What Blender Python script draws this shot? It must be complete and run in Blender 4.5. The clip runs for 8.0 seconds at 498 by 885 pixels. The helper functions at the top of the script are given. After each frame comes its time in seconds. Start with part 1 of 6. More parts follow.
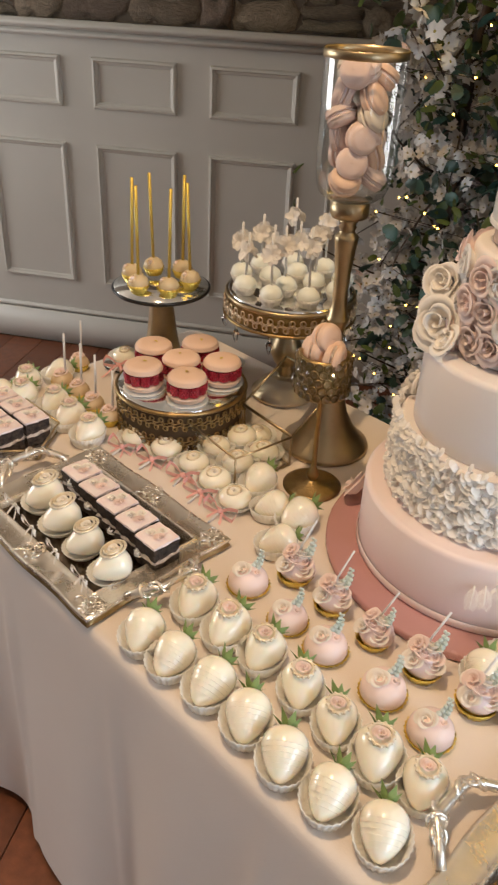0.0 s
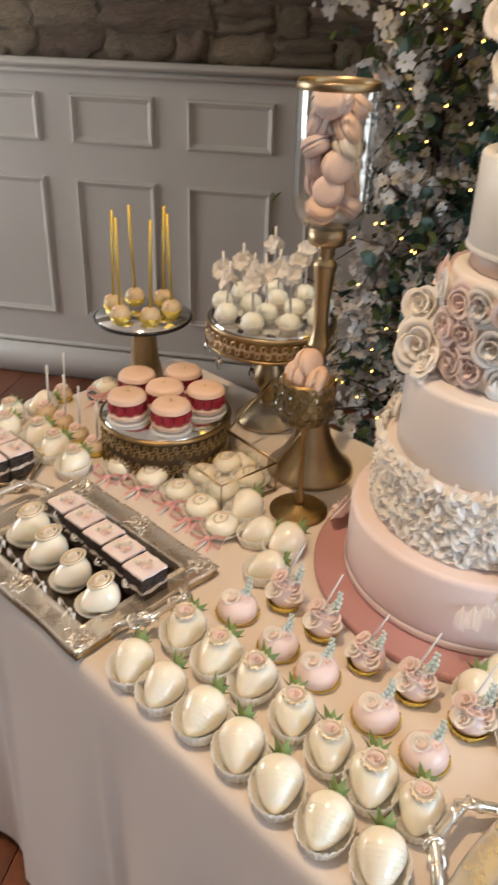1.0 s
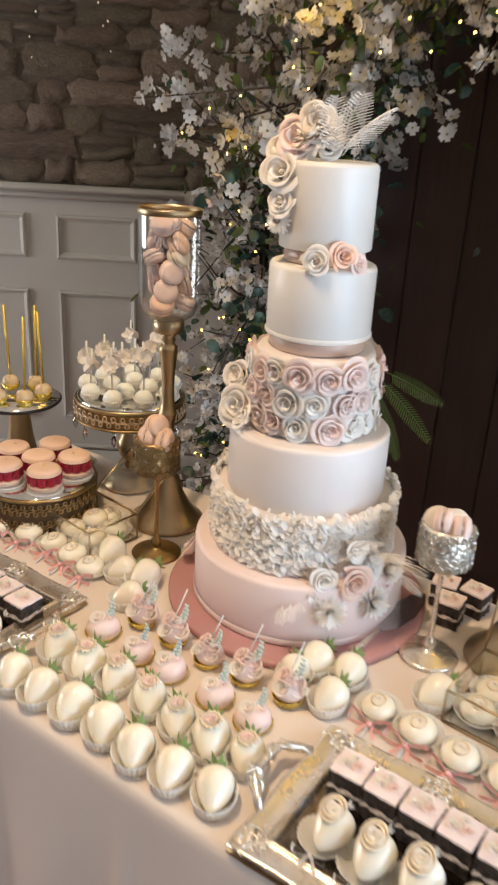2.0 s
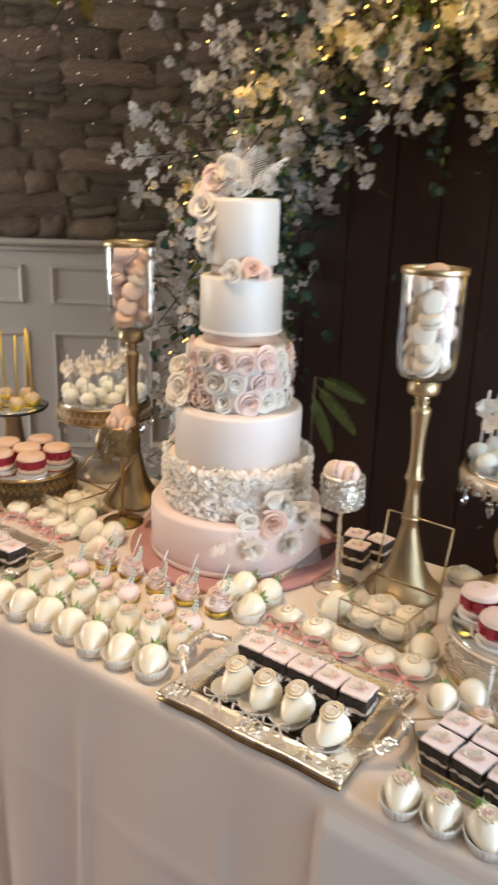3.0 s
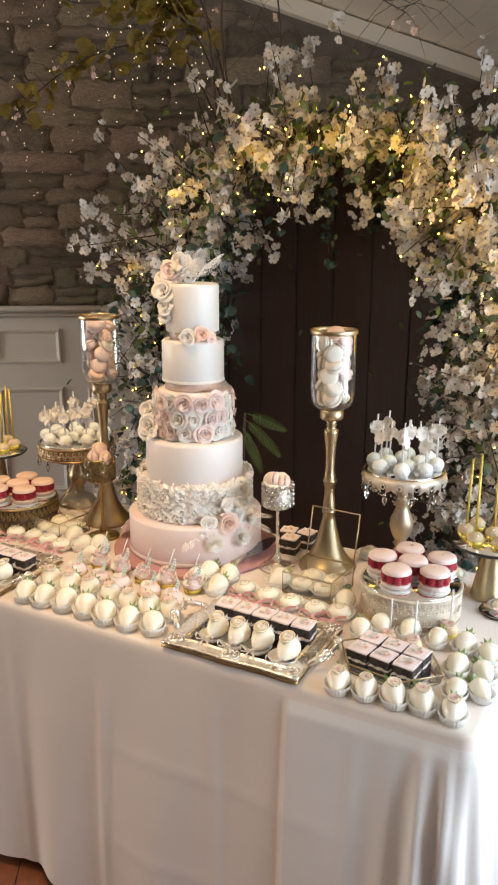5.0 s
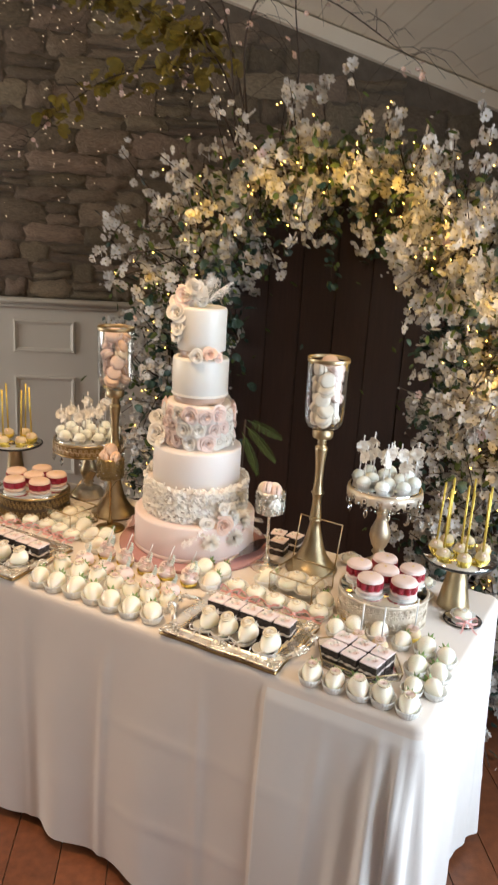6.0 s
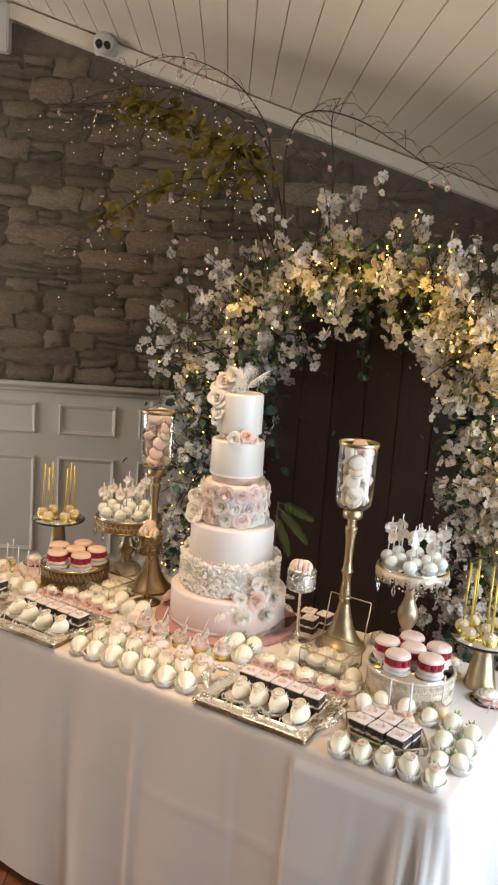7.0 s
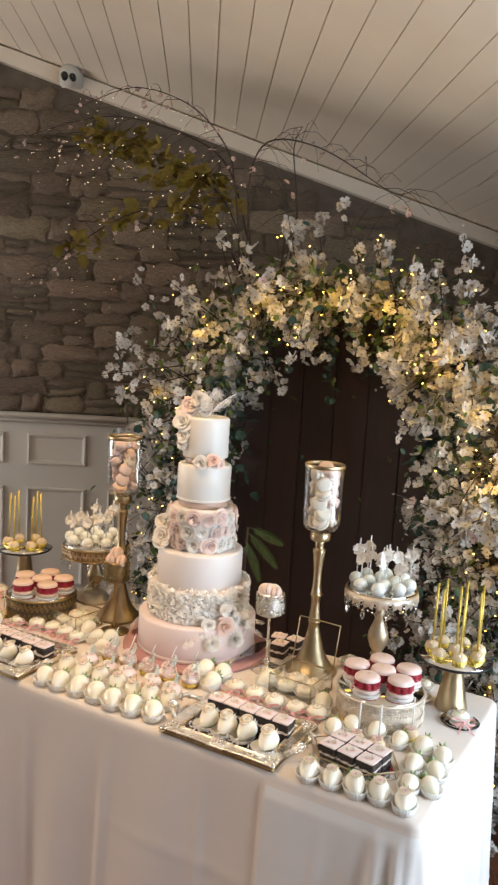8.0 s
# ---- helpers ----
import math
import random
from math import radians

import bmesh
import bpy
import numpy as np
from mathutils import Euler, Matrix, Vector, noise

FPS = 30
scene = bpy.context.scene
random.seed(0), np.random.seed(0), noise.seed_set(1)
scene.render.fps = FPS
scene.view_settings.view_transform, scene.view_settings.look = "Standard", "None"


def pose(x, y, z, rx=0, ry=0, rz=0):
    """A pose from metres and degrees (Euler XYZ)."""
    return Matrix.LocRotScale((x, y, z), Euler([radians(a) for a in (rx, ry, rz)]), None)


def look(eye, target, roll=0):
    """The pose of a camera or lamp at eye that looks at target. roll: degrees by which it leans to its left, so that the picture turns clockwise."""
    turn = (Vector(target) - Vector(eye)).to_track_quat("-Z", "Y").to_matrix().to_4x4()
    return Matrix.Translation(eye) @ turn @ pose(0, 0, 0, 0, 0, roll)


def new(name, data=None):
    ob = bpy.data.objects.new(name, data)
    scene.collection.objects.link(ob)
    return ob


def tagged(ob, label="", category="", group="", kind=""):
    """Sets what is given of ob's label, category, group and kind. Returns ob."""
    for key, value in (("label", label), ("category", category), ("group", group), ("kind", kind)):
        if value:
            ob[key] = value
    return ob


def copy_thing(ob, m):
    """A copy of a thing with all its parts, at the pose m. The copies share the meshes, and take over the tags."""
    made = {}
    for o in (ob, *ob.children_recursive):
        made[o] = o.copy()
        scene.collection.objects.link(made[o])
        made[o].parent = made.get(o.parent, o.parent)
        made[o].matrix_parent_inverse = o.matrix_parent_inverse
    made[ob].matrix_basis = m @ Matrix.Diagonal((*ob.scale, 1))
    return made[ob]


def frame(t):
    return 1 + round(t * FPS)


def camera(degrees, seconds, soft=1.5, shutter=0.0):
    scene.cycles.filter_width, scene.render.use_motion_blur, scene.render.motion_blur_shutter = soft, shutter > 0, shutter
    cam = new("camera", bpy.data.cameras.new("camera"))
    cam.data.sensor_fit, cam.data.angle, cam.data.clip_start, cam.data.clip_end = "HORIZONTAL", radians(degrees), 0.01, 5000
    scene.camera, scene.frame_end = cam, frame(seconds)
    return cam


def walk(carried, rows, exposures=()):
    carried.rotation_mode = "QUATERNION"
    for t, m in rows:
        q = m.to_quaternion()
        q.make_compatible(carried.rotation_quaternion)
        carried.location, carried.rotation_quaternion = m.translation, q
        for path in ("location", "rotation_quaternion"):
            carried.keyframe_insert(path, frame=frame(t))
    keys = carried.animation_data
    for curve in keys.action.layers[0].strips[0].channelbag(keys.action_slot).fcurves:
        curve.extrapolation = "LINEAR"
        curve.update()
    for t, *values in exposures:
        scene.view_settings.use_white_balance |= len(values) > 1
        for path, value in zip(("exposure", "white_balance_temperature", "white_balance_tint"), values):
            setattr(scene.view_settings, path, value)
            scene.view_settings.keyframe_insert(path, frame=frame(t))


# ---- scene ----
cam = camera(35.4, 8.0, soft=2.1, shutter=0.5)
PATH = [
    (0, (0.145, -0.367, 1.472), (-1.046, 0.84, 0.411), 2.8),
    (0.5, (0.14, -0.363, 1.47), (-1.092, 0.816, 0.425), 1.8),
    (1, (0.147, -0.368, 1.473), (-1.044, 0.888, 0.472), 1.8),
    (1.5, (0.205, -0.408, 1.502), (-0.875, 1.026, 0.62), 2.5),
    (1.7, (0.26, -0.454, 1.534), (-0.763, 1.049, 0.701), 2.8),
    (2.8, (0.632, -0.713, 1.481), (-0.496, 0.808, 0.838), 2.7),
    (3, (0.677, -0.749, 1.495), (-0.415, 0.807, 0.871), 1.7),
    (3.5, (0.711, -0.901, 1.512), (-0.241, 0.77, 0.96), 0.1),
    (4, (0.724, -1.068, 1.506), (-0.159, 0.651, 0.992), -0.2),
    (5.3, (0.898, -1.261, 1.642), (-0.025, 0.435, 1.122), 0.5),
    (5.5, (0.918, -1.293, 1.676), (0.015, 0.398, 1.104), 1.4),
    (6, (0.947, -1.383, 1.728), (0.044, 0.311, 1.169), 3.4),
    (6.5, (0.977, -1.454, 1.743), (0.0, 0.239, 1.32), 4.0),
    (7, (1.003, -1.499, 1.725), (-0.008, 0.194, 1.387), 4.0),
    (7.5, (1.013, -1.501, 1.72), (0.012, 0.207, 1.432), 3.8),
    (8, (1.027, -1.478, 1.709), (0.059, 0.252, 1.449), 3.3),
]
walk(cam, [(t, look(eye, target, roll)) for t, eye, target, roll in PATH], ((0.0, -0.42, 6050, 10), (1.5, -0.27, 5800, 10), (3.5, -0.13, 6080, 10), (5.5, -0.07, 6300, 10), (8.0, -0.12, 6150, 10)))

# The stone wall passes through WX, WY and runs at 33 degrees to the table.
WX, WY, WA = -1.86, 1.80, 33.0
ROOM = pose(WX, WY, 0, 0, 0, WA)          # room axes: x along the stone wall, y into the wall, z up
RAKE = 0.284                              # fall of the ceiling per metre along the wall
EAST, WEST, SOUTH, RIDGE = 2.5, -3.6, -6.6, -0.58

# ---- light ----
world = bpy.data.worlds.new("world")
world.use_nodes = True
scene.world = world
wt = world.node_tree
sky = wt.nodes.new("ShaderNodeTexSky")
sky.sky_type, sky.sun_disc = "NISHITA", False
sky.sun_elevation, sky.sun_rotation = radians(60), radians(74)
wt.links.new(sky.outputs[0], wt.nodes["Background"].inputs[0])
wt.nodes["Background"].inputs[1].default_value = 0.1


def window_light(name, m, sx, sy, watts, colour):
    d = bpy.data.lights.new(name, "AREA")
    d.shape, d.size, d.size_y, d.energy, d.color = "RECTANGLE", sx, sy, watts, colour
    o = new(name, d)
    o.matrix_world = m
    return o


# sunlight that falls steeply through the east window onto the floor
sun = bpy.data.lights.new("sun", "SUN")
sun.energy, sun.angle, sun.color = 4.0, radians(0.5), (1.0, 0.93, 0.82)
sun_ob = new("sun", sun)
sun_ob.matrix_world = ROOM @ look((0.48, 0.15, 0.865), (0, 0, 0))

# daylight in the window openings of the east, south and west walls
window_light("window_light_east", ROOM @ pose(EAST - 0.03, -3.9, 1.30, 90, 0, 90), 2.6, 1.5, 104, (0.80, 0.91, 1.0))
window_light("window_light_south", ROOM @ pose(0.5, SOUTH + 0.03, 1.28, 90, 0, 180), 2.7, 1.3, 60, (1.0, 0.77, 0.57))
window_light("window_light_west", ROOM @ pose(WEST + 0.03, -1.15, 1.2, 90, 0, -90), 1.6, 1.25, 72, (1.0, 0.95, 0.88))


# warm spotlight on the ceiling over the table
SPOT = (-0.42, -0.20, 2.84)
spot = bpy.data.lights.new("ceiling_spot", "SPOT")
spot.energy, spot.color, spot.spot_size, spot.spot_blend, spot.shadow_soft_size = 128, (1.0, 0.665, 0.355), radians(64), 0.75, 0.05
spot_ob = new("ceiling_spot", spot)
spot_ob.matrix_world = look(SPOT, (-0.56, 0.20, 0.75))

# ---- materials ----
def material(name, colour, rough=0.5, metal=0.0, second=None, scale=20.0, mix=0.5, bump=0.0, bump_scale=80.0, coat=0.0, subsurface=0.0, per_object=0.0, sheen=0.0, stretch=None, translucent=0.0, island=0.0, hue=0.0, relief=0.004):
    m = bpy.data.materials.new(name)
    m.use_nodes = True
    t = m.node_tree
    b = t.nodes["Principled BSDF"]
    b.inputs["Roughness"].default_value, b.inputs["Metallic"].default_value = rough, metal
    b.inputs["Coat Weight"].default_value = coat
    b.inputs["Sheen Weight"].default_value = sheen
    if subsurface:
        b.inputs["Subsurface Weight"].default_value = subsurface
        b.inputs["Subsurface Radius"].default_value = (0.012, 0.008, 0.006)
        b.inputs["Subsurface Scale"].default_value = 0.6
    c = t.nodes.new("ShaderNodeTexCoord")
    mp = t.nodes.new("ShaderNodeMapping")
    t.links.new(c.outputs["Object"], mp.inputs[0])
    if stretch:
        mp.inputs["Scale"].default_value = stretch
    n = t.nodes.new("ShaderNodeTexNoise")
    n.inputs["Scale"].default_value, n.inputs["Detail"].default_value = scale, 6
    t.links.new(mp.outputs[0], n.inputs["Vector"])
    ramp = t.nodes.new("ShaderNodeValToRGB")
    second = second or tuple(min(1, v * 0.8) for v in colour)
    ramp.color_ramp.elements[0].position, ramp.color_ramp.elements[1].position = 0.5 - mix / 2, 0.5 + mix / 2
    ramp.color_ramp.elements[0].color, ramp.color_ramp.elements[1].color = (*second, 1), (*colour, 1)
    t.links.new(n.outputs[0], ramp.inputs[0])
    out = ramp.outputs[0]
    if per_object:
        info = t.nodes.new("ShaderNodeObjectInfo")
        hsv = t.nodes.new("ShaderNodeHueSaturation")
        r = t.nodes.new("ShaderNodeMapRange")
        r.inputs["To Min"].default_value, r.inputs["To Max"].default_value = 1 - per_object, 1 + per_object
        t.links.new(info.outputs["Random"], r.inputs["Value"])
        t.links.new(r.outputs[0], hsv.inputs["Value"])
        if hue:
            wn = t.nodes.new("ShaderNodeTexWhiteNoise")
            wn.noise_dimensions = "1D"
            t.links.new(info.outputs["Random"], wn.inputs["W"])
            hr = t.nodes.new("ShaderNodeMapRange")
            hr.inputs["To Min"].default_value, hr.inputs["To Max"].default_value = 0.5 - hue, 0.5 + hue
            t.links.new(wn.outputs["Value"], hr.inputs["Value"])
            t.links.new(hr.outputs[0], hsv.inputs["Hue"])
        t.links.new(out, hsv.inputs["Color"])
        out = hsv.outputs[0]
    if island:
        geo = t.nodes.new("ShaderNodeNewGeometry")
        hsv2 = t.nodes.new("ShaderNodeHueSaturation")
        r2 = t.nodes.new("ShaderNodeMapRange")
        r2.inputs["To Min"].default_value, r2.inputs["To Max"].default_value = 1 - island, 1 + island
        t.links.new(geo.outputs["Random Per Island"], r2.inputs["Value"])
        t.links.new(r2.outputs[0], hsv2.inputs["Value"])
        t.links.new(out, hsv2.inputs["Color"])
        out = hsv2.outputs[0]
    t.links.new(out, b.inputs["Base Color"])
    rr = t.nodes.new("ShaderNodeMapRange")
    rr.inputs["To Min"].default_value, rr.inputs["To Max"].default_value = max(0.02, rough - 0.08), min(1, rough + 0.08)
    t.links.new(n.outputs[0], rr.inputs["Value"])
    t.links.new(rr.outputs[0], b.inputs["Roughness"])
    if translucent:
        tr, mx = t.nodes.new("ShaderNodeBsdfTranslucent"), t.nodes.new("ShaderNodeMixShader")
        t.links.new(out, tr.inputs["Color"])
        mx.inputs[0].default_value = translucent
        t.links.new(b.outputs[0], mx.inputs[1])
        t.links.new(tr.outputs[0], mx.inputs[2])
        t.links.new(mx.outputs[0], t.nodes["Material Output"].inputs[0])
    if bump:
        n2 = t.nodes.new("ShaderNodeTexNoise")
        n2.inputs["Scale"].default_value, n2.inputs["Detail"].default_value = bump_scale, 5
        t.links.new(mp.outputs[0], n2.inputs["Vector"])
        bp = t.nodes.new("ShaderNodeBump")
        bp.inputs["Strength"].default_value, bp.inputs["Distance"].default_value = bump, relief
        t.links.new(n2.outputs[0], bp.inputs["Height"])
        t.links.new(bp.outputs[0], b.inputs["Normal"])
    return m


def glowing(name, colour, strength):
    m = bpy.data.materials.new(name)
    m.use_nodes = True
    b = m.node_tree.nodes["Principled BSDF"]
    b.inputs["Base Color"].default_value = (*colour, 1)
    b.inputs["Emission Color"].default_value = (*colour, 1)
    b.inputs["Emission Strength"].default_value = strength
    return m


def glass(name, colour=(0.97, 0.98, 0.97), rough=0.02, ior=1.45):
    m = bpy.data.materials.new(name)
    m.use_nodes = True
    b = m.node_tree.nodes["Principled BSDF"]
    b.inputs["Base Color"].default_value = (*colour, 1)
    b.inputs["Roughness"].default_value, b.inputs["IOR"].default_value = rough, ior
    b.inputs["Transmission Weight"].default_value = 1.0
    return m


def thin_glass(name, tint=(0.96, 0.97, 0.96)):
    """A pane too thin to bend light: clear with a faint gloss."""
    m = bpy.data.materials.new(name)
    m.use_nodes = True
    t = m.node_tree
    t.nodes.remove(t.nodes["Principled BSDF"])
    a, g, mx = t.nodes.new("ShaderNodeBsdfTransparent"), t.nodes.new("ShaderNodeBsdfGlossy"), t.nodes.new("ShaderNodeMixShader")
    f = t.nodes.new("ShaderNodeLayerWeight")
    f.inputs[0].default_value = 0.22
    a.inputs[0].default_value = (*tint, 1)
    g.inputs["Roughness"].default_value = 0.04
    t.links.new(f.outputs[1], mx.inputs[0])
    t.links.new(a.outputs[0], mx.inputs[1])
    t.links.new(g.outputs[0], mx.inputs[2])
    t.links.new(mx.outputs[0], t.nodes["Material Output"].inputs[0])
    return m


# dark brown for the unseen walls, chosen to reduce bounced light
CLOSING_WALL = material("dark_closing_wall", (0.22, 0.16, 0.11), 0.85, scale=4, bump=0.2)
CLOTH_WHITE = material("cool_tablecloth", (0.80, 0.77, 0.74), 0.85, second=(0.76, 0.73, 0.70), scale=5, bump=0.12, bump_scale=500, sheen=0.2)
WHITE_PAINT = material("white_paint", (0.66, 0.63, 0.565), 0.45, second=(0.61, 0.58, 0.515), scale=3, bump=0.08, bump_scale=60)
CREAM_PAINT = material("cream_paint", (0.86, 0.765, 0.62), 0.45, second=(0.80, 0.70, 0.56), scale=4, bump=0.08, bump_scale=40)
STONE = material("stone", (0.31, 0.24, 0.168), 0.9, second=(0.145, 0.11, 0.075), scale=10, mix=0.55, bump=1.0, bump_scale=18, per_object=0.30, hue=0.015, relief=0.009)
MORTAR = material("mortar", (0.19, 0.15, 0.112), 0.95, second=(0.11, 0.087, 0.065), scale=14, bump=0.8, bump_scale=50)
FLOOR_WOOD = material("floor_wood", (0.25, 0.085, 0.035), 0.35, second=(0.11, 0.037, 0.017), scale=5, mix=0.7, bump=0.15, bump_scale=30, per_object=0.2, stretch=(1, 14, 14))
DARK_WOOD = material("dark_wood", (0.056, 0.028, 0.022), 0.62, second=(0.028, 0.014, 0.011), scale=7, mix=0.7, bump=0.3, bump_scale=30, per_object=0.12, stretch=(14, 14, 1))
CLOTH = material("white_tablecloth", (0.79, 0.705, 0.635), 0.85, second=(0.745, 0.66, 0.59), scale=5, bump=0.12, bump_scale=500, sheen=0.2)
TABLE_WOOD = material("table_wood", (0.35, 0.24, 0.14), 0.5, scale=6, stretch=(1, 10, 10))
GOLD = material("brushed_gold", (0.55, 0.44, 0.275), 0.36, 1.0, second=(0.44, 0.34, 0.20), scale=30, bump=0.05, bump_scale=300)
PALE_GOLD = material("champagne_gold", (0.74, 0.62, 0.46), 0.42, 0.9, second=(0.60, 0.48, 0.33), scale=40, bump=0.1, bump_scale=200)
DARK_GOLD = material("aged_gold", (0.50, 0.36, 0.17), 0.35, 1.0, second=(0.28, 0.19, 0.08), scale=60, mix=0.6, bump=0.2, bump_scale=200)
FOIL = material("gold_foil", (0.84, 0.66, 0.14), 0.28, 0.55, second=(0.70, 0.50, 0.07), scale=60, bump=0.3, bump_scale=300)
SILVER = material("tarnished_silver", (0.95, 0.90, 0.82), 0.27, 0.88, second=(0.80, 0.72, 0.61), scale=28, mix=0.45, bump=0.08, bump_scale=240)
# dark reflection put into the mirror's base colour, with brown crumb speckle
TRAY_BASE = material("tray_mirror_dark_reflection", (0.34, 0.27, 0.20), 0.16, 1.0, second=(0.05, 0.035, 0.025), scale=70, mix=0.6, bump=0.15, bump_scale=120)
PEARL_GOLD = material("pearl_gold", (0.90, 0.83, 0.70), 0.32, 0.35, second=(0.70, 0.56, 0.34), scale=180, mix=0.5, bump=0.2, bump_scale=300)
PLATE_MIRROR = material("mirror", (0.86, 0.86, 0.85), 0.10, 1.0, second=(0.82, 0.82, 0.80), scale=5)
CRYSTAL = glass("crystal", rough=0.01, ior=1.6)
GLASS = thin_glass("clear_glass")
ICING = material("white_icing", (0.78, 0.72, 0.69), 0.42, second=(0.75, 0.69, 0.655), scale=6, bump=0.06, bump_scale=90, subsurface=0.12)
PEARL_ICING = material("pearl_icing", (0.77, 0.75, 0.71), 0.40, second=(0.71, 0.69, 0.655), scale=6, coat=0.1, bump=0.06, bump_scale=120, subsurface=0.08)
PINK_ICING = material("blush_icing", (0.83, 0.69, 0.65), 0.42, second=(0.80, 0.655, 0.61), scale=6, bump=0.06, bump_scale=90, subsurface=0.1)
SUGAR = material("sugar_petal", (0.93, 0.89, 0.835), 0.5, translucent=0.22, second=(0.91, 0.86, 0.79), scale=40, bump=0.10, bump_scale=200, per_object=0.04)
RUFFLE_SUGAR = material("ruffled_sugar", (0.955, 0.925, 0.875), 0.5, translucent=0.42, second=(0.94, 0.90, 0.84), scale=40, island=0.04)
PINK_SUGAR = material("pink_sugar_petal", (0.92, 0.775, 0.715), 0.55, translucent=0.2, second=(0.89, 0.71, 0.645), scale=40, bump=0.10, bump_scale=200, per_object=0.06)
PEACH_SUGAR = material("peach_sugar_petal", (0.87, 0.66, 0.55), 0.55, translucent=0.2, second=(0.84, 0.58, 0.46), scale=40, per_object=0.05)
RIBBON_TAN = material("tan_ribbon", (0.58, 0.42, 0.34), 0.35, second=(0.50, 0.35, 0.27), scale=20)
PINK_BOARD = material("pink_board", (0.52, 0.28, 0.275), 0.25, second=(0.48, 0.25, 0.24), scale=12)
WHITE_CHOC = material("white_chocolate", (0.95, 0.91, 0.80), 0.22, second=(0.93, 0.85, 0.66), scale=16, mix=0.5, bump=0.10, bump_scale=60, coat=0.6, subsurface=0.2, per_object=0.04)
PAPER = material("paper_cup", (0.94, 0.935, 0.91), 0.5, translucent=0.4, second=(0.91, 0.895, 0.86), scale=60)
PINK_CHOC = material("pink_chocolate", (0.91, 0.755, 0.71), 0.35, second=(0.88, 0.69, 0.645), scale=14, coat=0.2, bump=0.05, per_object=0.05)
CARAMEL = material("caramel_icing", (0.76, 0.60, 0.39), 0.45, second=(0.68, 0.49, 0.28), scale=25)
MINT = material("mint_sugar", (0.72, 0.83, 0.77), 0.5, second=(0.82, 0.86, 0.81), scale=50, translucent=0.3)
PALE_MINT = material("pale_mint_chocolate", (0.89, 0.92, 0.865), 0.35, second=(0.85, 0.89, 0.82), scale=20, coat=0.3)
CALYX = material("strawberry_leaf", (0.30, 0.42, 0.16), 0.5, second=(0.18, 0.27, 0.08), scale=60, translucent=0.25)
LEAF = material("green_leaf", (0.115, 0.155, 0.032), 0.5, translucent=0.35, second=(0.06, 0.085, 0.02), scale=15, per_object=0.2, island=0.4)
DARK_LEAF = material("dark_leaf", (0.032, 0.07, 0.045), 0.45, second=(0.02, 0.042, 0.034), scale=12, island=0.4)
YELLOW_LEAF = material("yellow_leaf", (0.30, 0.215, 0.028), 0.6, second=(0.15, 0.115, 0.02), scale=20, translucent=0.25, island=0.35)
PETAL = material("white_blossom", (0.69, 0.65, 0.615), 0.7, translucent=0.28, second=(0.54, 0.50, 0.455), scale=45, mix=0.6, per_object=0.10, island=0.24)
BLUSH_PETAL = material("blush_blossom", (0.66, 0.49, 0.43), 0.7, second=(0.58, 0.40, 0.34), scale=30, per_object=0.1, island=0.15)
TWIG = material("twig", (0.07, 0.045, 0.03), 0.85, second=(0.04, 0.025, 0.018), scale=60, bump=0.5)
BROWNIE = material("brownie", (0.065, 0.045, 0.036), 0.75, second=(0.014, 0.008, 0.007), scale=150, mix=0.22, bump=0.9, bump_scale=260)
CREAM = material("cream_filling", (0.78, 0.72, 0.66), 0.6, second=(0.35, 0.27, 0.23), scale=90, mix=0.35, bump=0.5, bump_scale=200)
FROSTING = material("pink_frosting", (0.90, 0.82, 0.80), 0.5, second=(0.84, 0.66, 0.64), scale=70, mix=0.5, bump=0.5, bump_scale=120, per_object=0.04)
MACARON_SHELL = material("macaron_shell", (0.80, 0.58, 0.44), 0.55, second=(0.78, 0.54, 0.40), scale=15, bump=0.08, bump_scale=200, per_object=0.06)
PALE_MACARON = material("pale_macaron", (0.80, 0.645, 0.59), 0.55, second=(0.78, 0.60, 0.54), scale=15, bump=0.08, bump_scale=200, per_object=0.08)
CREAM_MACARON = material("cream_macaron", (0.77, 0.71, 0.62), 0.55, second=(0.75, 0.67, 0.57), scale=15, bump=0.08, bump_scale=200, per_object=0.06)
RASPBERRY = material("raspberry", (0.42, 0.015, 0.035), 0.35, second=(0.30, 0.008, 0.02), scale=50, coat=0.2, subsurface=0.1)
PINK_RIBBON = material("pink_ribbon", (0.88, 0.50, 0.46), 0.32, second=(0.83, 0.43, 0.40), scale=30, sheen=0.3)
IVORY_METAL = material("ivory_metal", (0.80, 0.73, 0.63), 0.42, 0.55, second=(0.66, 0.56, 0.44), scale=60, bump=0.12, bump_scale=200)
FERN_GREEN = material("fern_green", (0.14, 0.24, 0.06), 0.5, second=(0.08, 0.15, 0.035), scale=20, translucent=0.3)
DARK_LINING = material("dark_lining", (0.15, 0.095, 0.05), 0.55, 0.3, second=(0.09, 0.055, 0.028), scale=40)
STICK = material("paper_stick", (0.82, 0.80, 0.78), 0.6)
TAN_POP = material("tan_icing", (0.70, 0.58, 0.38), 0.4, second=(0.62, 0.49, 0.29), scale=25, coat=0.2, subsurface=0.1)
STRAW = material("gold_straw", (0.72, 0.55, 0.12), 0.45, 0.6, second=(0.62, 0.45, 0.08), scale=40)
BLACK = material("black_plastic", (0.015, 0.015, 0.015), 0.3)
STEEL = material("polished_steel", (0.75, 0.75, 0.76), 0.15, 1.0)
BULB = glowing("fairy_bulb", (1.0, 0.56, 0.10), 11)
BULB_WHITE = glowing("twinkle_bulb", (1.0, 0.76, 0.46), 3.2)

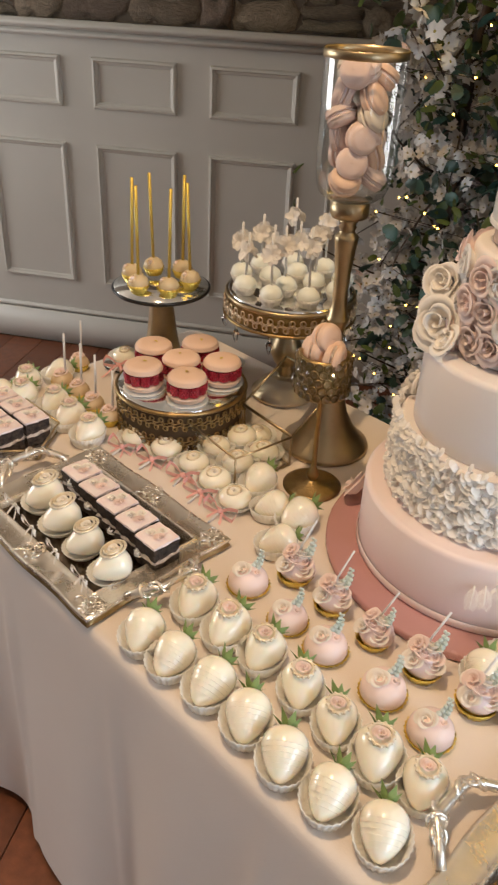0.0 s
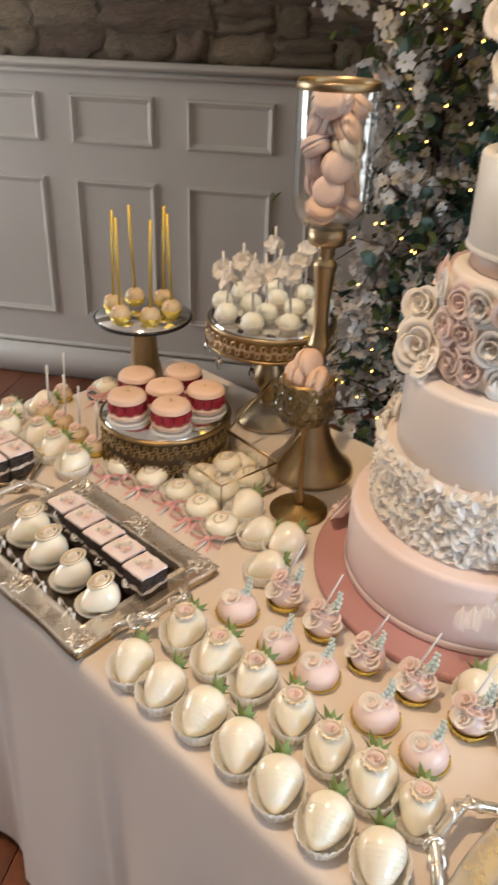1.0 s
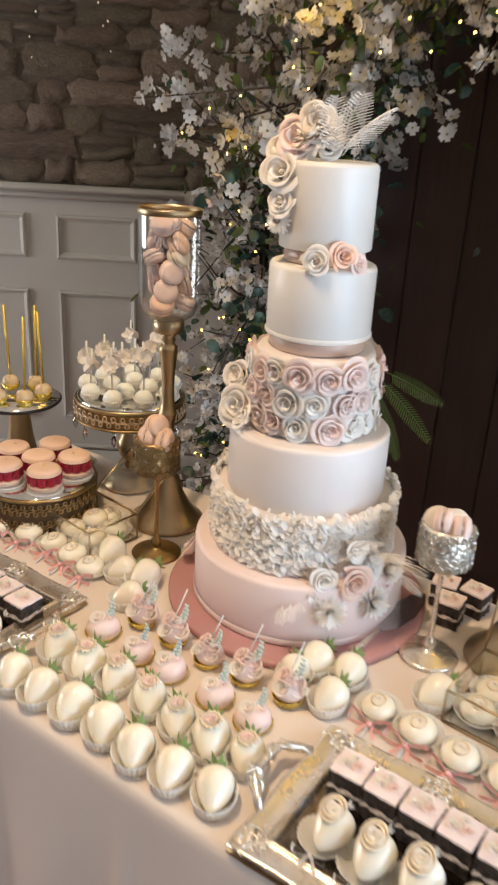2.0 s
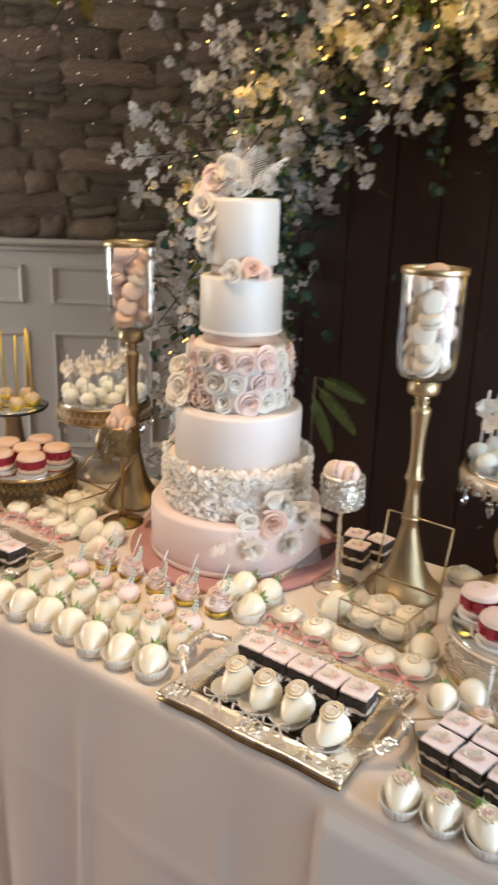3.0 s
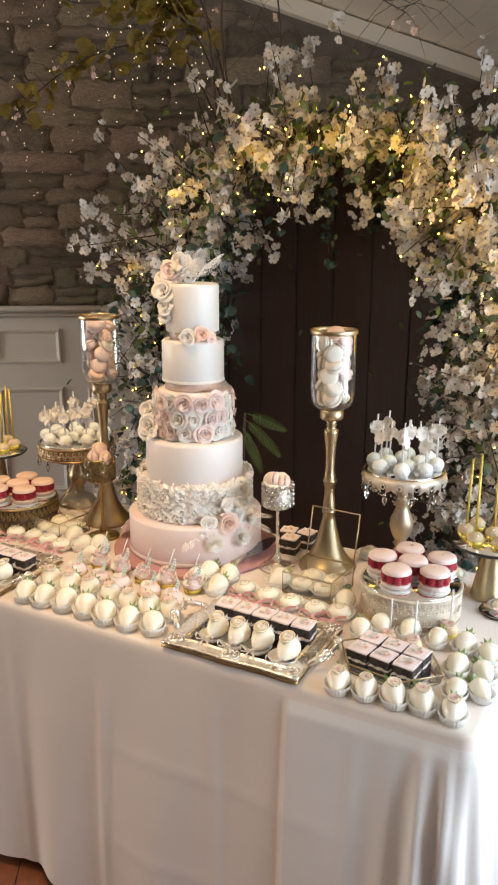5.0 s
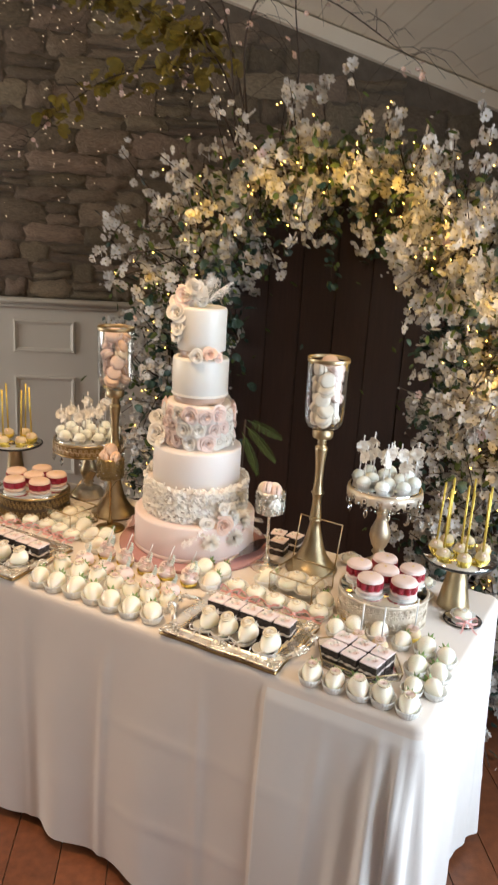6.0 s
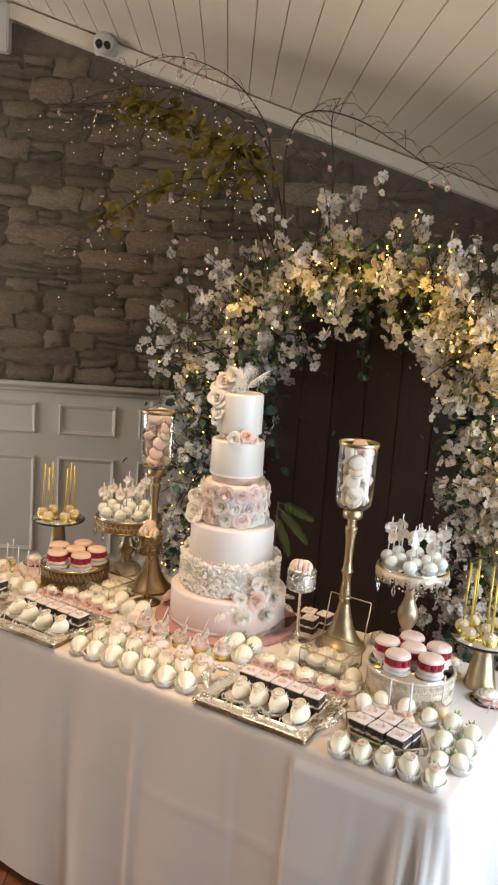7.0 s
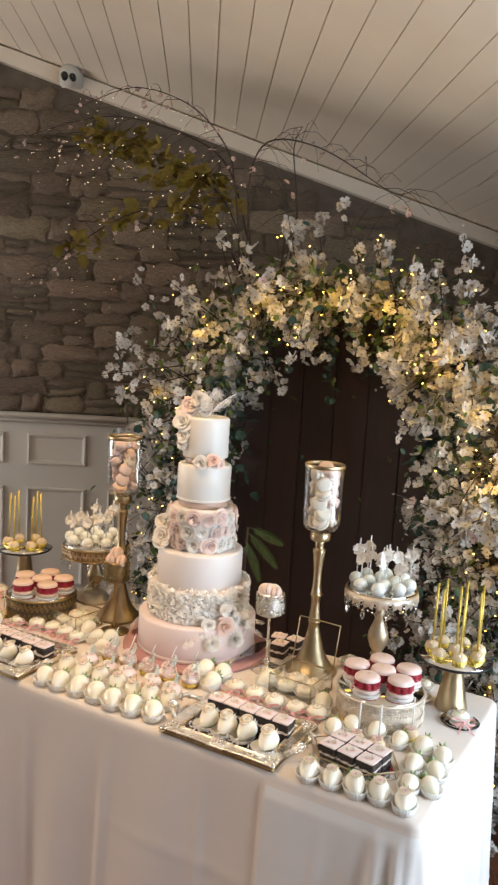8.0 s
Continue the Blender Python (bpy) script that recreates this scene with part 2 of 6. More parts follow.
# ---- mesh helpers ----
def finish(bm, name, mat, smooth=True):
    me = bpy.data.meshes.new(name)
    bmesh.ops.recalc_face_normals(bm, faces=bm.faces)
    bm.to_mesh(me)
    bm.free()
    for m in (mat if isinstance(mat, (list, tuple)) else [mat]):
        me.materials.append(m)
    if smooth:
        me.polygons.foreach_set("use_smooth", [True] * len(me.polygons))
    return me


def part(name, bm, mat, parent=None, label="", smooth=True, m=None):
    ob = new(name, finish(bm, name, mat, smooth))
    if parent is not None:
        ob.parent = parent
    if m is not None:
        ob.matrix_basis = m
    if label:
        ob["label"] = label
    return ob


def share(name, mesh, parent, m, label=""):
    ob = new(name, mesh)
    ob.parent = parent
    ob.matrix_basis = m
    if label:
        ob["label"] = label
    return ob


def thing(name, label, category, group="", m=None, kind=""):
    ob = new(name)
    ob.empty_display_size = 0.05
    if m is not None:
        ob.matrix_basis = m
    return tagged(ob, label, category, group, kind)


def bm_box(x0, x1, y0, y1, z0, z1, bevel=0.0, bm=None, m=None):
    bm = bm or bmesh.new()
    mm = Matrix.Translation(((x0 + x1) / 2, (y0 + y1) / 2, (z0 + z1) / 2)) @ Matrix.Diagonal((x1 - x0, y1 - y0, z1 - z0, 1))
    r = bmesh.ops.create_cube(bm, size=1, matrix=(m or Matrix()) @ mm)
    if bevel:
        es = list({e for v in r["verts"] for e in v.link_edges})
        bmesh.ops.bevel(bm, geom=es, offset=bevel, segments=2, affect="EDGES", clamp_overlap=True)
    return bm


def bm_lathe(profile, seg=32, bm=None, m=None, flute=0, depth=0.0):
    """Turns (r, z) rows round the z axis; flute and depth ripple the radius."""
    bm = bm or bmesh.new()
    m = m or Matrix()
    rings = []
    for r, z in profile:
        if r < 1e-5:
            rings.append([bm.verts.new(m @ Vector((0, 0, z)))])
        else:
            rings.append([bm.verts.new(m @ Vector(((r + depth * r * (math.cos(flute * a))) * math.cos(a), (r + depth * r * math.cos(flute * a)) * math.sin(a), z)))
                          for a in (2 * math.pi * i / seg for i in range(seg))])
    for a, b in zip(rings, rings[1:]):
        for i in range(seg):
            j = (i + 1) % seg
            if len(a) == 1 and len(b) == 1:
                continue
            if len(a) == 1:
                bm.faces.new((a[0], b[i], b[j]))
            elif len(b) == 1:
                bm.faces.new((a[i], a[j], b[0]))
            else:
                bm.faces.new((a[i], a[j], b[j], b[i]))
    return bm


def bm_tube(points, r, seg=8, bm=None, taper=1.0):
    """A round tube along points; the radius falls to taper * r at the end."""
    bm = bm or bmesh.new()
    pts = [Vector(p) for p in points]
    rings = []
    up = Vector((0.31, 0.17, 0.93)).normalized()
    for i, p in enumerate(pts):
        d = (pts[min(i + 1, len(pts) - 1)] - pts[max(i - 1, 0)]).normalized()
        a = d.cross(up)
        if a.length < 1e-3:
            a = d.cross(Vector((1, 0, 0)))
        a.normalize()
        b = d.cross(a)
        rr = r * (1 + (taper - 1) * i / max(1, len(pts) - 1))
        rings.append([bm.verts.new(p + (a * math.cos(2 * math.pi * k / seg) + b * math.sin(2 * math.pi * k / seg)) * rr) for k in range(seg)])
    for a, b in zip(rings, rings[1:]):
        for k in range(seg):
            bm.faces.new((a[k], a[(k + 1) % seg], b[(k + 1) % seg], b[k]))
    bm.faces.new(rings[0][::-1])
    bm.faces.new(rings[-1])
    return bm


def bm_torus(R, r, bm=None, m=None, seg=14, sides=5, arc=1.0):
    bm = bm or bmesh.new()
    m = m or Matrix()
    rings = []
    n = seg if arc >= 1 else seg + 1
    for i in range(n):
        a = 2 * math.pi * arc * i / seg
        rings.append([bm.verts.new(m @ Vector(((R + r * math.cos(b)) * math.cos(a), (R + r * math.cos(b)) * math.sin(a), r * math.sin(b))))
                      for b in (2 * math.pi * k / sides for k in range(sides))])
    for i in range(n if arc >= 1 else n - 1):
        a, b = rings[i], rings[(i + 1) % n]
        for k in range(sides):
            bm.faces.new((a[k], a[(k + 1) % sides], b[(k + 1) % sides], b[k]))
    return bm


def bm_ball(r, bm=None, m=None, u=12, v=8):
    bm = bm or bmesh.new()
    bmesh.ops.create_uvsphere(bm, u_segments=u, v_segments=v, radius=r, matrix=m or Matrix())
    return bm


def bm_petal(bm, m, w, h, curl=0.3, nu=3, nv=3, cup=0.25, notch=0.0, mat=0):
    """A petal that rises along z from the origin, w wide and h high, bending along -y at its tip."""
    g = []
    for j in range(nv + 1):
        t = j / nv
        row = []
        for i in range(nu + 1):
            s = 2 * i / nu - 1
            width = w / 2 * (0.35 + 0.75 * math.sin(math.pi * min(1.0, 0.12 + 0.72 * t)))
            tip = h * (t - 0.10 * t * s * s - notch * t * (1 - abs(s)) * 0.3)
            row.append(bm.verts.new(m @ Vector((s * width, -curl * h * t * t + cup * w * s * s * (0.6 + 0.4 * t), tip))))
        g.append(row)
    for j in range(nv):
        for i in range(nu):
            f = bm.faces.new((g[j][i], g[j][i + 1], g[j + 1][i + 1], g[j + 1][i]))
            f.material_index = mat


def rose_mesh(name, r, mat, layers=3, seed=1):
    """A moulded rose: one ribbon of petals wound outwards from the bud, opening along z, r in radius."""
    rnd = random.Random(seed)
    bm = bmesh.new()
    turns, petals = 0.9 + 0.85 * layers, 2.7
    n = int(turns * 20)
    lift = [rnd.uniform(0.85, 1.12) for _ in range(int(turns * petals) + 2)]
    rows = []
    for i in range(n + 1):
        f = i / n
        ph = f * turns * petals
        k, q = int(ph), ph - int(ph)
        swell = math.sin(math.pi * q) ** 0.55
        a = 2 * math.pi * f * turns
        rad = r * (0.05 + 0.68 * f ** 0.85)
        top = r * (0.70 - 0.34 * f * f) * lift[k] * (0.80 + 0.20 * swell)
        flare = r * (0.03 + 0.30 * f) * (0.15 + 0.85 * swell)
        rows.append([bm.verts.new((R * math.cos(a), R * math.sin(a), z)) for R, z in ((rad * 0.55, 0.0), (rad * 0.98, top * 0.55), (rad + flare * 0.6, top), (rad + flare * 1.25, top - r * 0.10 * f * swell))])
    for p, q in zip(rows, rows[1:]):
        for j in range(3):
            bm.faces.new((p[j], q[j], q[j + 1], p[j + 1]))
    return finish(bm, name, mat)


def blossom_mesh(name, r, mats, seed=1):
    """An open five-petalled blossom with crinkled petals and a small yellow-green heart."""
    rnd = random.Random(seed)
    bm = bmesh.new()
    mid = bm.verts.new((0, 0, 0.02 * r))
    rings = [[], [], []]
    cup = rnd.uniform(0.10, 0.45)
    for k in range(5):
        size, lift, skew = rnd.uniform(0.8, 1.1), rnd.uniform(-0.10, 0.22), rnd.uniform(-6, 6)
        for off, far in ((0, 0.62), (16, 0.97), (36, 0.90), (56, 0.99)):
            a = radians(72 * k + off + skew * (off > 0))
            for ring, (d, z) in zip(rings, ((0.14, 0.05), (0.14 + 0.42 * (1 if off else 0.8), cup * 0.35 + lift * 0.3 + (0.0 if off else 0.10)), (far * size, cup * far + lift + rnd.uniform(-0.10, 0.10)))):
                ring.append(bm.verts.new((r * d * math.cos(a), r * d * math.sin(a), r * z)))
    n = len(rings[0])
    for i in range(n):
        j = (i + 1) % n
        f = bm.faces.new((mid, rings[0][i], rings[0][j]))
        f.material_index = 1
        for p, q in zip(rings, rings[1:]):
            bm.faces.new((p[i], q[i], q[j], p[j]))
    return finish(bm, name, mats)


def put_rows(bm, verts, faces):
    vs = [bm.verts.new(v) for v in verts]
    for f in faces:
        bm.faces.new([vs[i] for i in f])
    return bm


# ---- the room ----
def in_room(name, bm, mat, label, smooth=False):
    ob = part(name, bm, mat, smooth=smooth)
    ob.matrix_basis = ROOM
    return tagged(ob, label, name.split("_")[0], kind="structure")


def rake(x):
    return 3.0 - RAKE * x if x > RIDGE else 3.0 - RAKE * RIDGE - RAKE * (RIDGE - x)


def gable(bm, y0, y1, z0):
    """A wall of the room's full width, from z0 up to the raked ceiling."""
    xs = (WEST, RIDGE, EAST)
    ring = [(WEST, z0), (EAST, z0)] + [(x, rake(x) + 0.06) for x in reversed(xs)]
    a = [bm.verts.new((x, y0, z)) for x, z in ring]
    b = [bm.verts.new((x, y1, z)) for x, z in ring]
    bm.faces.new(a)
    bm.faces.new(b[::-1])
    for i in range(len(ring)):
        j = (i + 1) % len(ring)
        bm.faces.new((a[i], a[j], b[j], b[i]))
    return bm


wall_north = in_room("wall_north", gable(bmesh.new(), 0.0, 0.3, 1.235), MORTAR, "rough dark grey-brown stone wall above white panelling")
floor = in_room("floor", bm_box(WEST, EAST, SOUTH, 0.3, -0.12, -0.012), MORTAR, "polished red-brown wooden plank floor")

# white panelled dado with a ledge, rails, panel mouldings and a skirting board
wainscot = in_room("wainscot", bm_box(WEST, EAST, -0.02, 0.28, 0.0, 1.215), WHITE_PAINT, "white painted wooden wainscot with raised panel mouldings")
bm = bm_box(WEST, EAST, -0.065, 0.02, 1.222, 1.25, 0.006)
bm_box(WEST, EAST, -0.045, -0.021, 1.196, 1.219, 0.005, bm)
part("ledge", bm, WHITE_PAINT, wainscot)
bm = bm_box(WEST, EAST, -0.04, -0.0215, 0.0, 0.14, 0.004)
bm_box(WEST, EAST, -0.033, -0.0215, 0.142, 0.165, 0.005, bm)
part("skirting_board", bm, WHITE_PAINT, wainscot)


def moulding_mesh(w, h):
    bm = bmesh.new()
    prof = [(0.0, 0.0), (0.004, 0.011), (0.011, 0.013), (0.016, 0.006), (0.022, 0.004), (0.026, 0.0)]
    loops = []
    for d, up in prof:
        loops.append([bm.verts.new((x, -up, z)) for x, z in ((d, d), (w - d, d), (w - d, h - d), (d, h - d))])
    for a, b in zip(loops, loops[1:]):
        for i in range(4):
            bm.faces.new((a[i], a[(i + 1) % 4], b[(i + 1) % 4], b[i]))
    return finish(bm, "panel_moulding", WHITE_PAINT, smooth=False)


tall, low = moulding_mesh(0.322, 0.555), moulding_mesh(0.322, 0.174)
for k in range(-5, 9):
    x = -0.737 + 0.442 * k
    if x < EAST - 0.4:
        share("panel_moulding", low, wainscot, pose(x, -0.0205, 0.964))
        share("panel_moulding", tall, wainscot, pose(x, -0.0205, 0.284))

# raked ceiling of white boards that run out from the stone wall
bm = bmesh.new()
for side in (1, -1):
    x = RIDGE
    while RIDGE <= x < EAST if side > 0 else WEST < x <= RIDGE:
        x2 = x + side * 0.107
        for a, b, up in ((x, x2, 0.0), (x2, x2 + side * 0.004, 0.010)):
            vs = [bm.verts.new(v) for v in ((a, SOUTH, rake(a) + up), (b, SOUTH, rake(b) + up), (b, 0.0, rake(b) + up), (a, 0.0, rake(a) + up))]
            us = [bm.verts.new(v.co + Vector((0, 0, 0.05 - up))) for v in vs]
            bm.faces.new(vs)
            bm.faces.new(us[::-1])
            for i in range(4):
                bm.faces.new((vs[i], vs[(i + 1) % 4], us[(i + 1) % 4], us[i]))
        x = x2 + side * 0.004
ceiling = in_room("ceiling", bm, CREAM_PAINT, "sloping ceiling of cream painted tongue-and-groove boards")

# pale timber trim where the wall meets the ceiling
for side, end in ((1, EAST), (-1, WEST)):
    bm = bmesh.new()
    ring = [(-0.055, -0.085), (-0.055, -0.012), (-0.035, -0.003), (0.0, -0.003), (0.0, -0.085)]
    a = [bm.verts.new((RIDGE, y, rake(RIDGE) + z)) for y, z in ring]
    b = [bm.verts.new((end, y, rake(end) + z)) for y, z in ring]
    for i in range(5):
        bm.faces.new((a[i], a[(i + 1) % 5], b[(i + 1) % 5], b[i]))
    bm.faces.new(a)
    bm.faces.new(b[::-1])
    in_room("trim", bm, CREAM_PAINT, "pale cream painted timber cornice along the raked ceiling")
in_room("trim", bm_box(RIDGE - 0.16, RIDGE - 0.01, -0.075, -0.002, 2.92, rake(RIDGE) - 0.012, 0.008), WHITE_PAINT, "white painted timber post under the ridge")


def holed_wall(name, along, at, thick, lo, hi, top, holes, label):
    """A wall along one room axis with rectangular openings, built of blocks that butt."""
    bm = bmesh.new()

    def block(a0, a1, z0, z1):
        if a1 - a0 > 1e-4 and z1 - z0 > 1e-4:
            bm_box(*((a0, a1, *sorted((at, at + thick))) if along == "x" else (*sorted((at, at + thick)), a0, a1)), z0, z1, bm=bm)
    last = lo
    for a0, a1, z0, z1 in holes:
        block(last, a0, 0, top)
        block(a0, a1, 0, z0)
        block(a0, a1, z1, top)
        last = a1
    block(last, hi, 0, top)
    return in_room(name, bm, CLOSING_WALL, label)


# unseen walls added to close the room, kept dark against ambient fill
EAVE = rake(EAST) + 0.05
holed_wall("wall_east", "y", EAST, 0.25, SOUTH, 0.0, EAVE, [(-5.25, -2.55, 0.5, 2.1)], "unseen brown side wall with a wide window, dark to cut fill light")
holed_wall("wall_west", "y", WEST, -0.25, SOUTH, 0.0, rake(WEST) + 0.05, [(-2.0, -0.3, 0.55, 1.85)], "unseen brown side wall with a window, dark to cut fill light")
holed_wall("wall_south", "x", SOUTH, -0.25, WEST, EAST, 2.0, [(-0.9, 1.9, 0.6, 1.95)], "unseen brown end wall with wide windows, dark to cut fill light")
in_room("wall_gable", gable(bmesh.new(), SOUTH - 0.25, SOUTH, 2.0), CLOSING_WALL, "unseen brown gable above the windows, dark to cut fill light")

# ---- table and cloth ----
TOP, TX0, TX1, TY1 = 0.75, -1.10, 0.655, 0.70

table = thing("folding_table", "wooden trestle table hidden beneath a white tablecloth", "table", m=pose(0, 0, 0))
part("tabletop", bm_box(TX0 + 0.012, TX1 - 0.012, 0.014, TY1 - 0.012, 0.712, 0.742, 0.004), TABLE_WOOD, table)
for lx in (TX0 + 0.12, TX1 - 0.12):
    for ly in (0.1, TY1 - 0.1):
        part("leg", bm_tube([(lx, ly, 0), (lx, ly, 0.714)], 0.016), STEEL, table, "steel leg")


def crease(x, d):
    """Crisp hanging folds on the front of the cloth."""
    return sum(amp * min(1.0, d / 0.25) * math.exp(-((x - c - lean * d) / 0.014) ** 2) for c, lean, amp in ((-0.93, 0.03, 0.006), (-0.70, -0.02, 0.007), (-0.44, 0.02, 0.006), (-0.16, -0.01, 0.007), (0.12, 0.02, 0.005), (0.44, -0.02, 0.005), (0.565, 0.02, 0.020), (0.610, 0.035, 0.030)))


def cloth_bm():
    bm = bmesh.new()
    rc = 0.03
    ring = []
    corners = ((TX1 - rc, rc, -90), (TX1 - rc, TY1 - rc, 0), (TX0 + rc, TY1 - rc, 90), (TX0 + rc, rc, 180))
    for k, (cx, cy, a0) in enumerate(corners):
        for i in range(13):
            a = radians(a0 + 90 * i / 12)
            ring.append((cx + rc * math.cos(a), cy + rc * math.sin(a), math.cos(a), math.sin(a), 1.0 - abs(i - 6) / 6.0))
        nx, ny, na = corners[(k + 1) % 4]
        a = radians(a0 + 90)
        p, q = (cx + rc * math.cos(a), cy + rc * math.sin(a)), (nx + rc * math.cos(a), ny + rc * math.sin(a))
        n = int(math.dist(p, q) / 0.008)
        for i in range(1, n):
            f = i / n
            edge = max(0.0, 1 - min(f, 1 - f) * math.dist(p, q) / 0.20)
            ring.append((p[0] + (q[0] - p[0]) * f, p[1] + (q[1] - p[1]) * f, math.cos(a), math.sin(a), 0.85 * edge ** 1.5))
    rows = [(-0.012, 0.0), (-0.004, -0.001), (0.001, -0.005), (0.004, -0.014), (0.005, -0.03)] + [(None, -0.03 - 0.69 * j / 44) for j in range(1, 45)]
    loops = []
    for off, dz in rows:
        loop = []
        for i, (x, y, nx, ny, corner) in enumerate(ring):
            if off is None:
                d = (-dz - 0.03) / 0.69
                run = x * 1.0 + y * 1.3
                w = noise.noise(Vector((run * 3.1, 7.3 if abs(ny) > abs(nx) else 2.1, d * 0.5)))
                w2 = noise.noise(Vector((run * 9.0, 3.3, d * 0.9)))
                fold = 0.5 + 0.5 * math.sin(i * 0.75 + 0.6)
                o = 0.005 + d * (0.022 + 0.030 * w + 0.014 * w2 + 0.020 * math.sin(run * 17 + 5 * w)) + corner * d * (0.03 + 0.085 * fold) + (crease(x, d) if ny < -0.9 else 0.0) + (0.008 if x > 0.290 and y < 0.1 else 0.0)
                if x > TX1 - 0.05 and y > 0.05:
                    o = 0.005 + (o - 0.005) * 0.40
                o += 0.0022 * (math.exp(-((d - 0.36 - 0.02 * x) / 0.014) ** 2) + math.exp(-((d - 0.73 + 0.015 * x) / 0.014) ** 2)) * (0.5 + w)
                z = TOP + dz + 0.012 * corner * d
            else:
                o, z = off, TOP + dz
            loop.append(bm.verts.new((x + nx * o, y + ny * o, z)))
        loops.append(loop)
    n = len(ring)
    for a, b in zip(loops, loops[1:]):
        for i in range(n):
            bm.faces.new((a[i], b[i], b[(i + 1) % n], a[(i + 1) % n]))
    bm.faces.new(loops[0])
    return bm


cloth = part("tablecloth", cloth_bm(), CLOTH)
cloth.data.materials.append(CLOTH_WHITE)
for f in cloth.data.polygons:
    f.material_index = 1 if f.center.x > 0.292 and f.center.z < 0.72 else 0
tagged(cloth, "white cotton tablecloth hanging in soft folds to the floor", "tablecloth")

# ---- wedding cake ----
CAKE = (-0.23, 0.503)
cake = thing("wedding_cake", "six-tier white and blush wedding cake with sugar roses", "cake", m=pose(CAKE[0], CAKE[1], TOP))


def tier(name, r, z0, z1, mat, label=""):
    e = 0.008
    prof = [(0.001, z0), (r - 0.001, z0), (r, z0 + 0.002), (r, z1 - e)] + [(r - e + e * math.cos(a), z1 - e + e * math.sin(a)) for a in (0.4, 0.8, 1.2, 1.57)] + [(0.001, z1 + 0.001)]
    return part(name, bm_lathe(prof, 72), mat, cake, label)


part("board", bm_lathe([(0.001, 0.001), (0.223, 0.001), (0.226, 0.003), (0.226, 0.011), (0.223, 0.013), (0.001, 0.013)], 72), PINK_BOARD, cake, "round pink foil cake board")
tier("tier", 0.181, 0.014, 0.121, PINK_ICING, "blush pink fondant tier")
tier("tier", 0.150, 0.122, 0.214, ICING, "white tier under sugar ruffles")
tier("tier", 0.130, 0.215, 0.325, ICING, "smooth white fondant tier")
tier("tier", 0.094, 0.326, 0.452, ICING, "tier covered with sugar roses")
tier("tier", 0.081, 0.473, 0.582, PEARL_ICING, "pearly white fondant tier")
tier("tier", 0.069, 0.603, 0.724, PEARL_ICING, "pearly white top tier")
for r, z, h in ((0.0735, 0.4535, 0.018), (0.0595, 0.5835, 0.018)):
    part("ribbon", bm_lathe([(0.001, z), (r, z), (r + 0.001, z + 0.001), (r + 0.001, z + h), (r, z + h + 0.001), (0.001, z + h + 0.001)], 64), RIBBON_TAN, cake, "tan satin ribbon")
part("bead_trim", bm_lathe([(0.0812, 0.4735), (0.0828, 0.476), (0.0812, 0.481)], 96, flute=48, depth=0.006), SUGAR, cake, "fine piped lace border")
part("ribbon", bm_lathe([(0.182, 0.0145), (0.1832, 0.016), (0.1832, 0.025), (0.182, 0.0265)], 72), PINK_ICING, cake, "narrow pink satin ribbon")

rnd = random.Random(5)
bm = bmesh.new()
for k in range(2400):
    a, z = rnd.uniform(0, 360), 0.128 + 0.104 * rnd.random()
    w = rnd.uniform(0.011, 0.017)
    m = pose(0, 0, z, 0, 0, a) @ pose(0, -0.1475 - 0.004 * rnd.random(), 0, rnd.uniform(125, 168), rnd.uniform(-70, 70), rnd.uniform(-25, 25))
    bm_petal(bm, m, w, w * 0.62, curl=rnd.uniform(-0.6, -0.1), cup=rnd.uniform(-0.35, 0.1), nu=4, nv=2, notch=rnd.uniform(-0.5, 0.6))
tagged(part("ruffle", bm, RUFFLE_SUGAR, cake, "band of ruffled white sugar petals"), kind="stuff")

ROSE = [rose_mesh("rose", 0.021, SUGAR, 3, 1), rose_mesh("rose", 0.021, PINK_SUGAR, 3, 2), rose_mesh("rose", 0.019, SUGAR, 3, 3), rose_mesh("rose", 0.021, PEACH_SUGAR, 3, 4), blossom_mesh("sugar_blossom", 0.020, [SUGAR, PEARL_GOLD], 33)]


def rose_at(kind, angle, r, z, size=1.0, lift=0.0, label=""):
    """A rose that faces out of the cake at an angle, r from its axis."""
    m = pose(0, 0, z, 0, 0, angle) @ pose(r, 0, 0, 0, 90 - lift, 0) @ pose(0, 0, 0, 0, 0, rnd.uniform(0, 360)) @ Matrix.Scale(size, 4)
    return share("sugar_blossom" if kind == 4 else "rose", ROSE[kind], cake, m, label)


for row, z in enumerate((0.349, 0.388, 0.428)):
    for k in range(16):
        rose_at(rnd.choice((1, 1, 2, 1, 0)), 360 * k / 16 + 11 * row + rnd.uniform(-5, 5), 0.0915, z + rnd.uniform(-0.004, 0.004), rnd.uniform(1.22, 1.48))
# sprays on the sides and the crown
for kind, a, r, z, s, lift in ((0, -122, 0.114, 0.337, 1.2, 35),
                               (3, -31, 0.172, 0.126, 1.5, 5), (0, -46, 0.166, 0.130, 1.1, 10), (2, -18, 0.168, 0.138, 1.2, 10), (0, -28, 0.160, 0.172, 1.1, 12), (1, -8, 0.170, 0.100, 1.1, 0),
                               (0, -68, 0.074, 0.592, 1.1, 10), (3, -40, 0.073, 0.600, 1.05, 20), (1, -20, 0.074, 0.589, 0.8, 10),
                               (1, -165, 0.195, 0.035, 1.5, 30)):
    rose_at(kind, a, r, z, s, lift, "large hand-made sugar rose" if s > 1.3 else "")

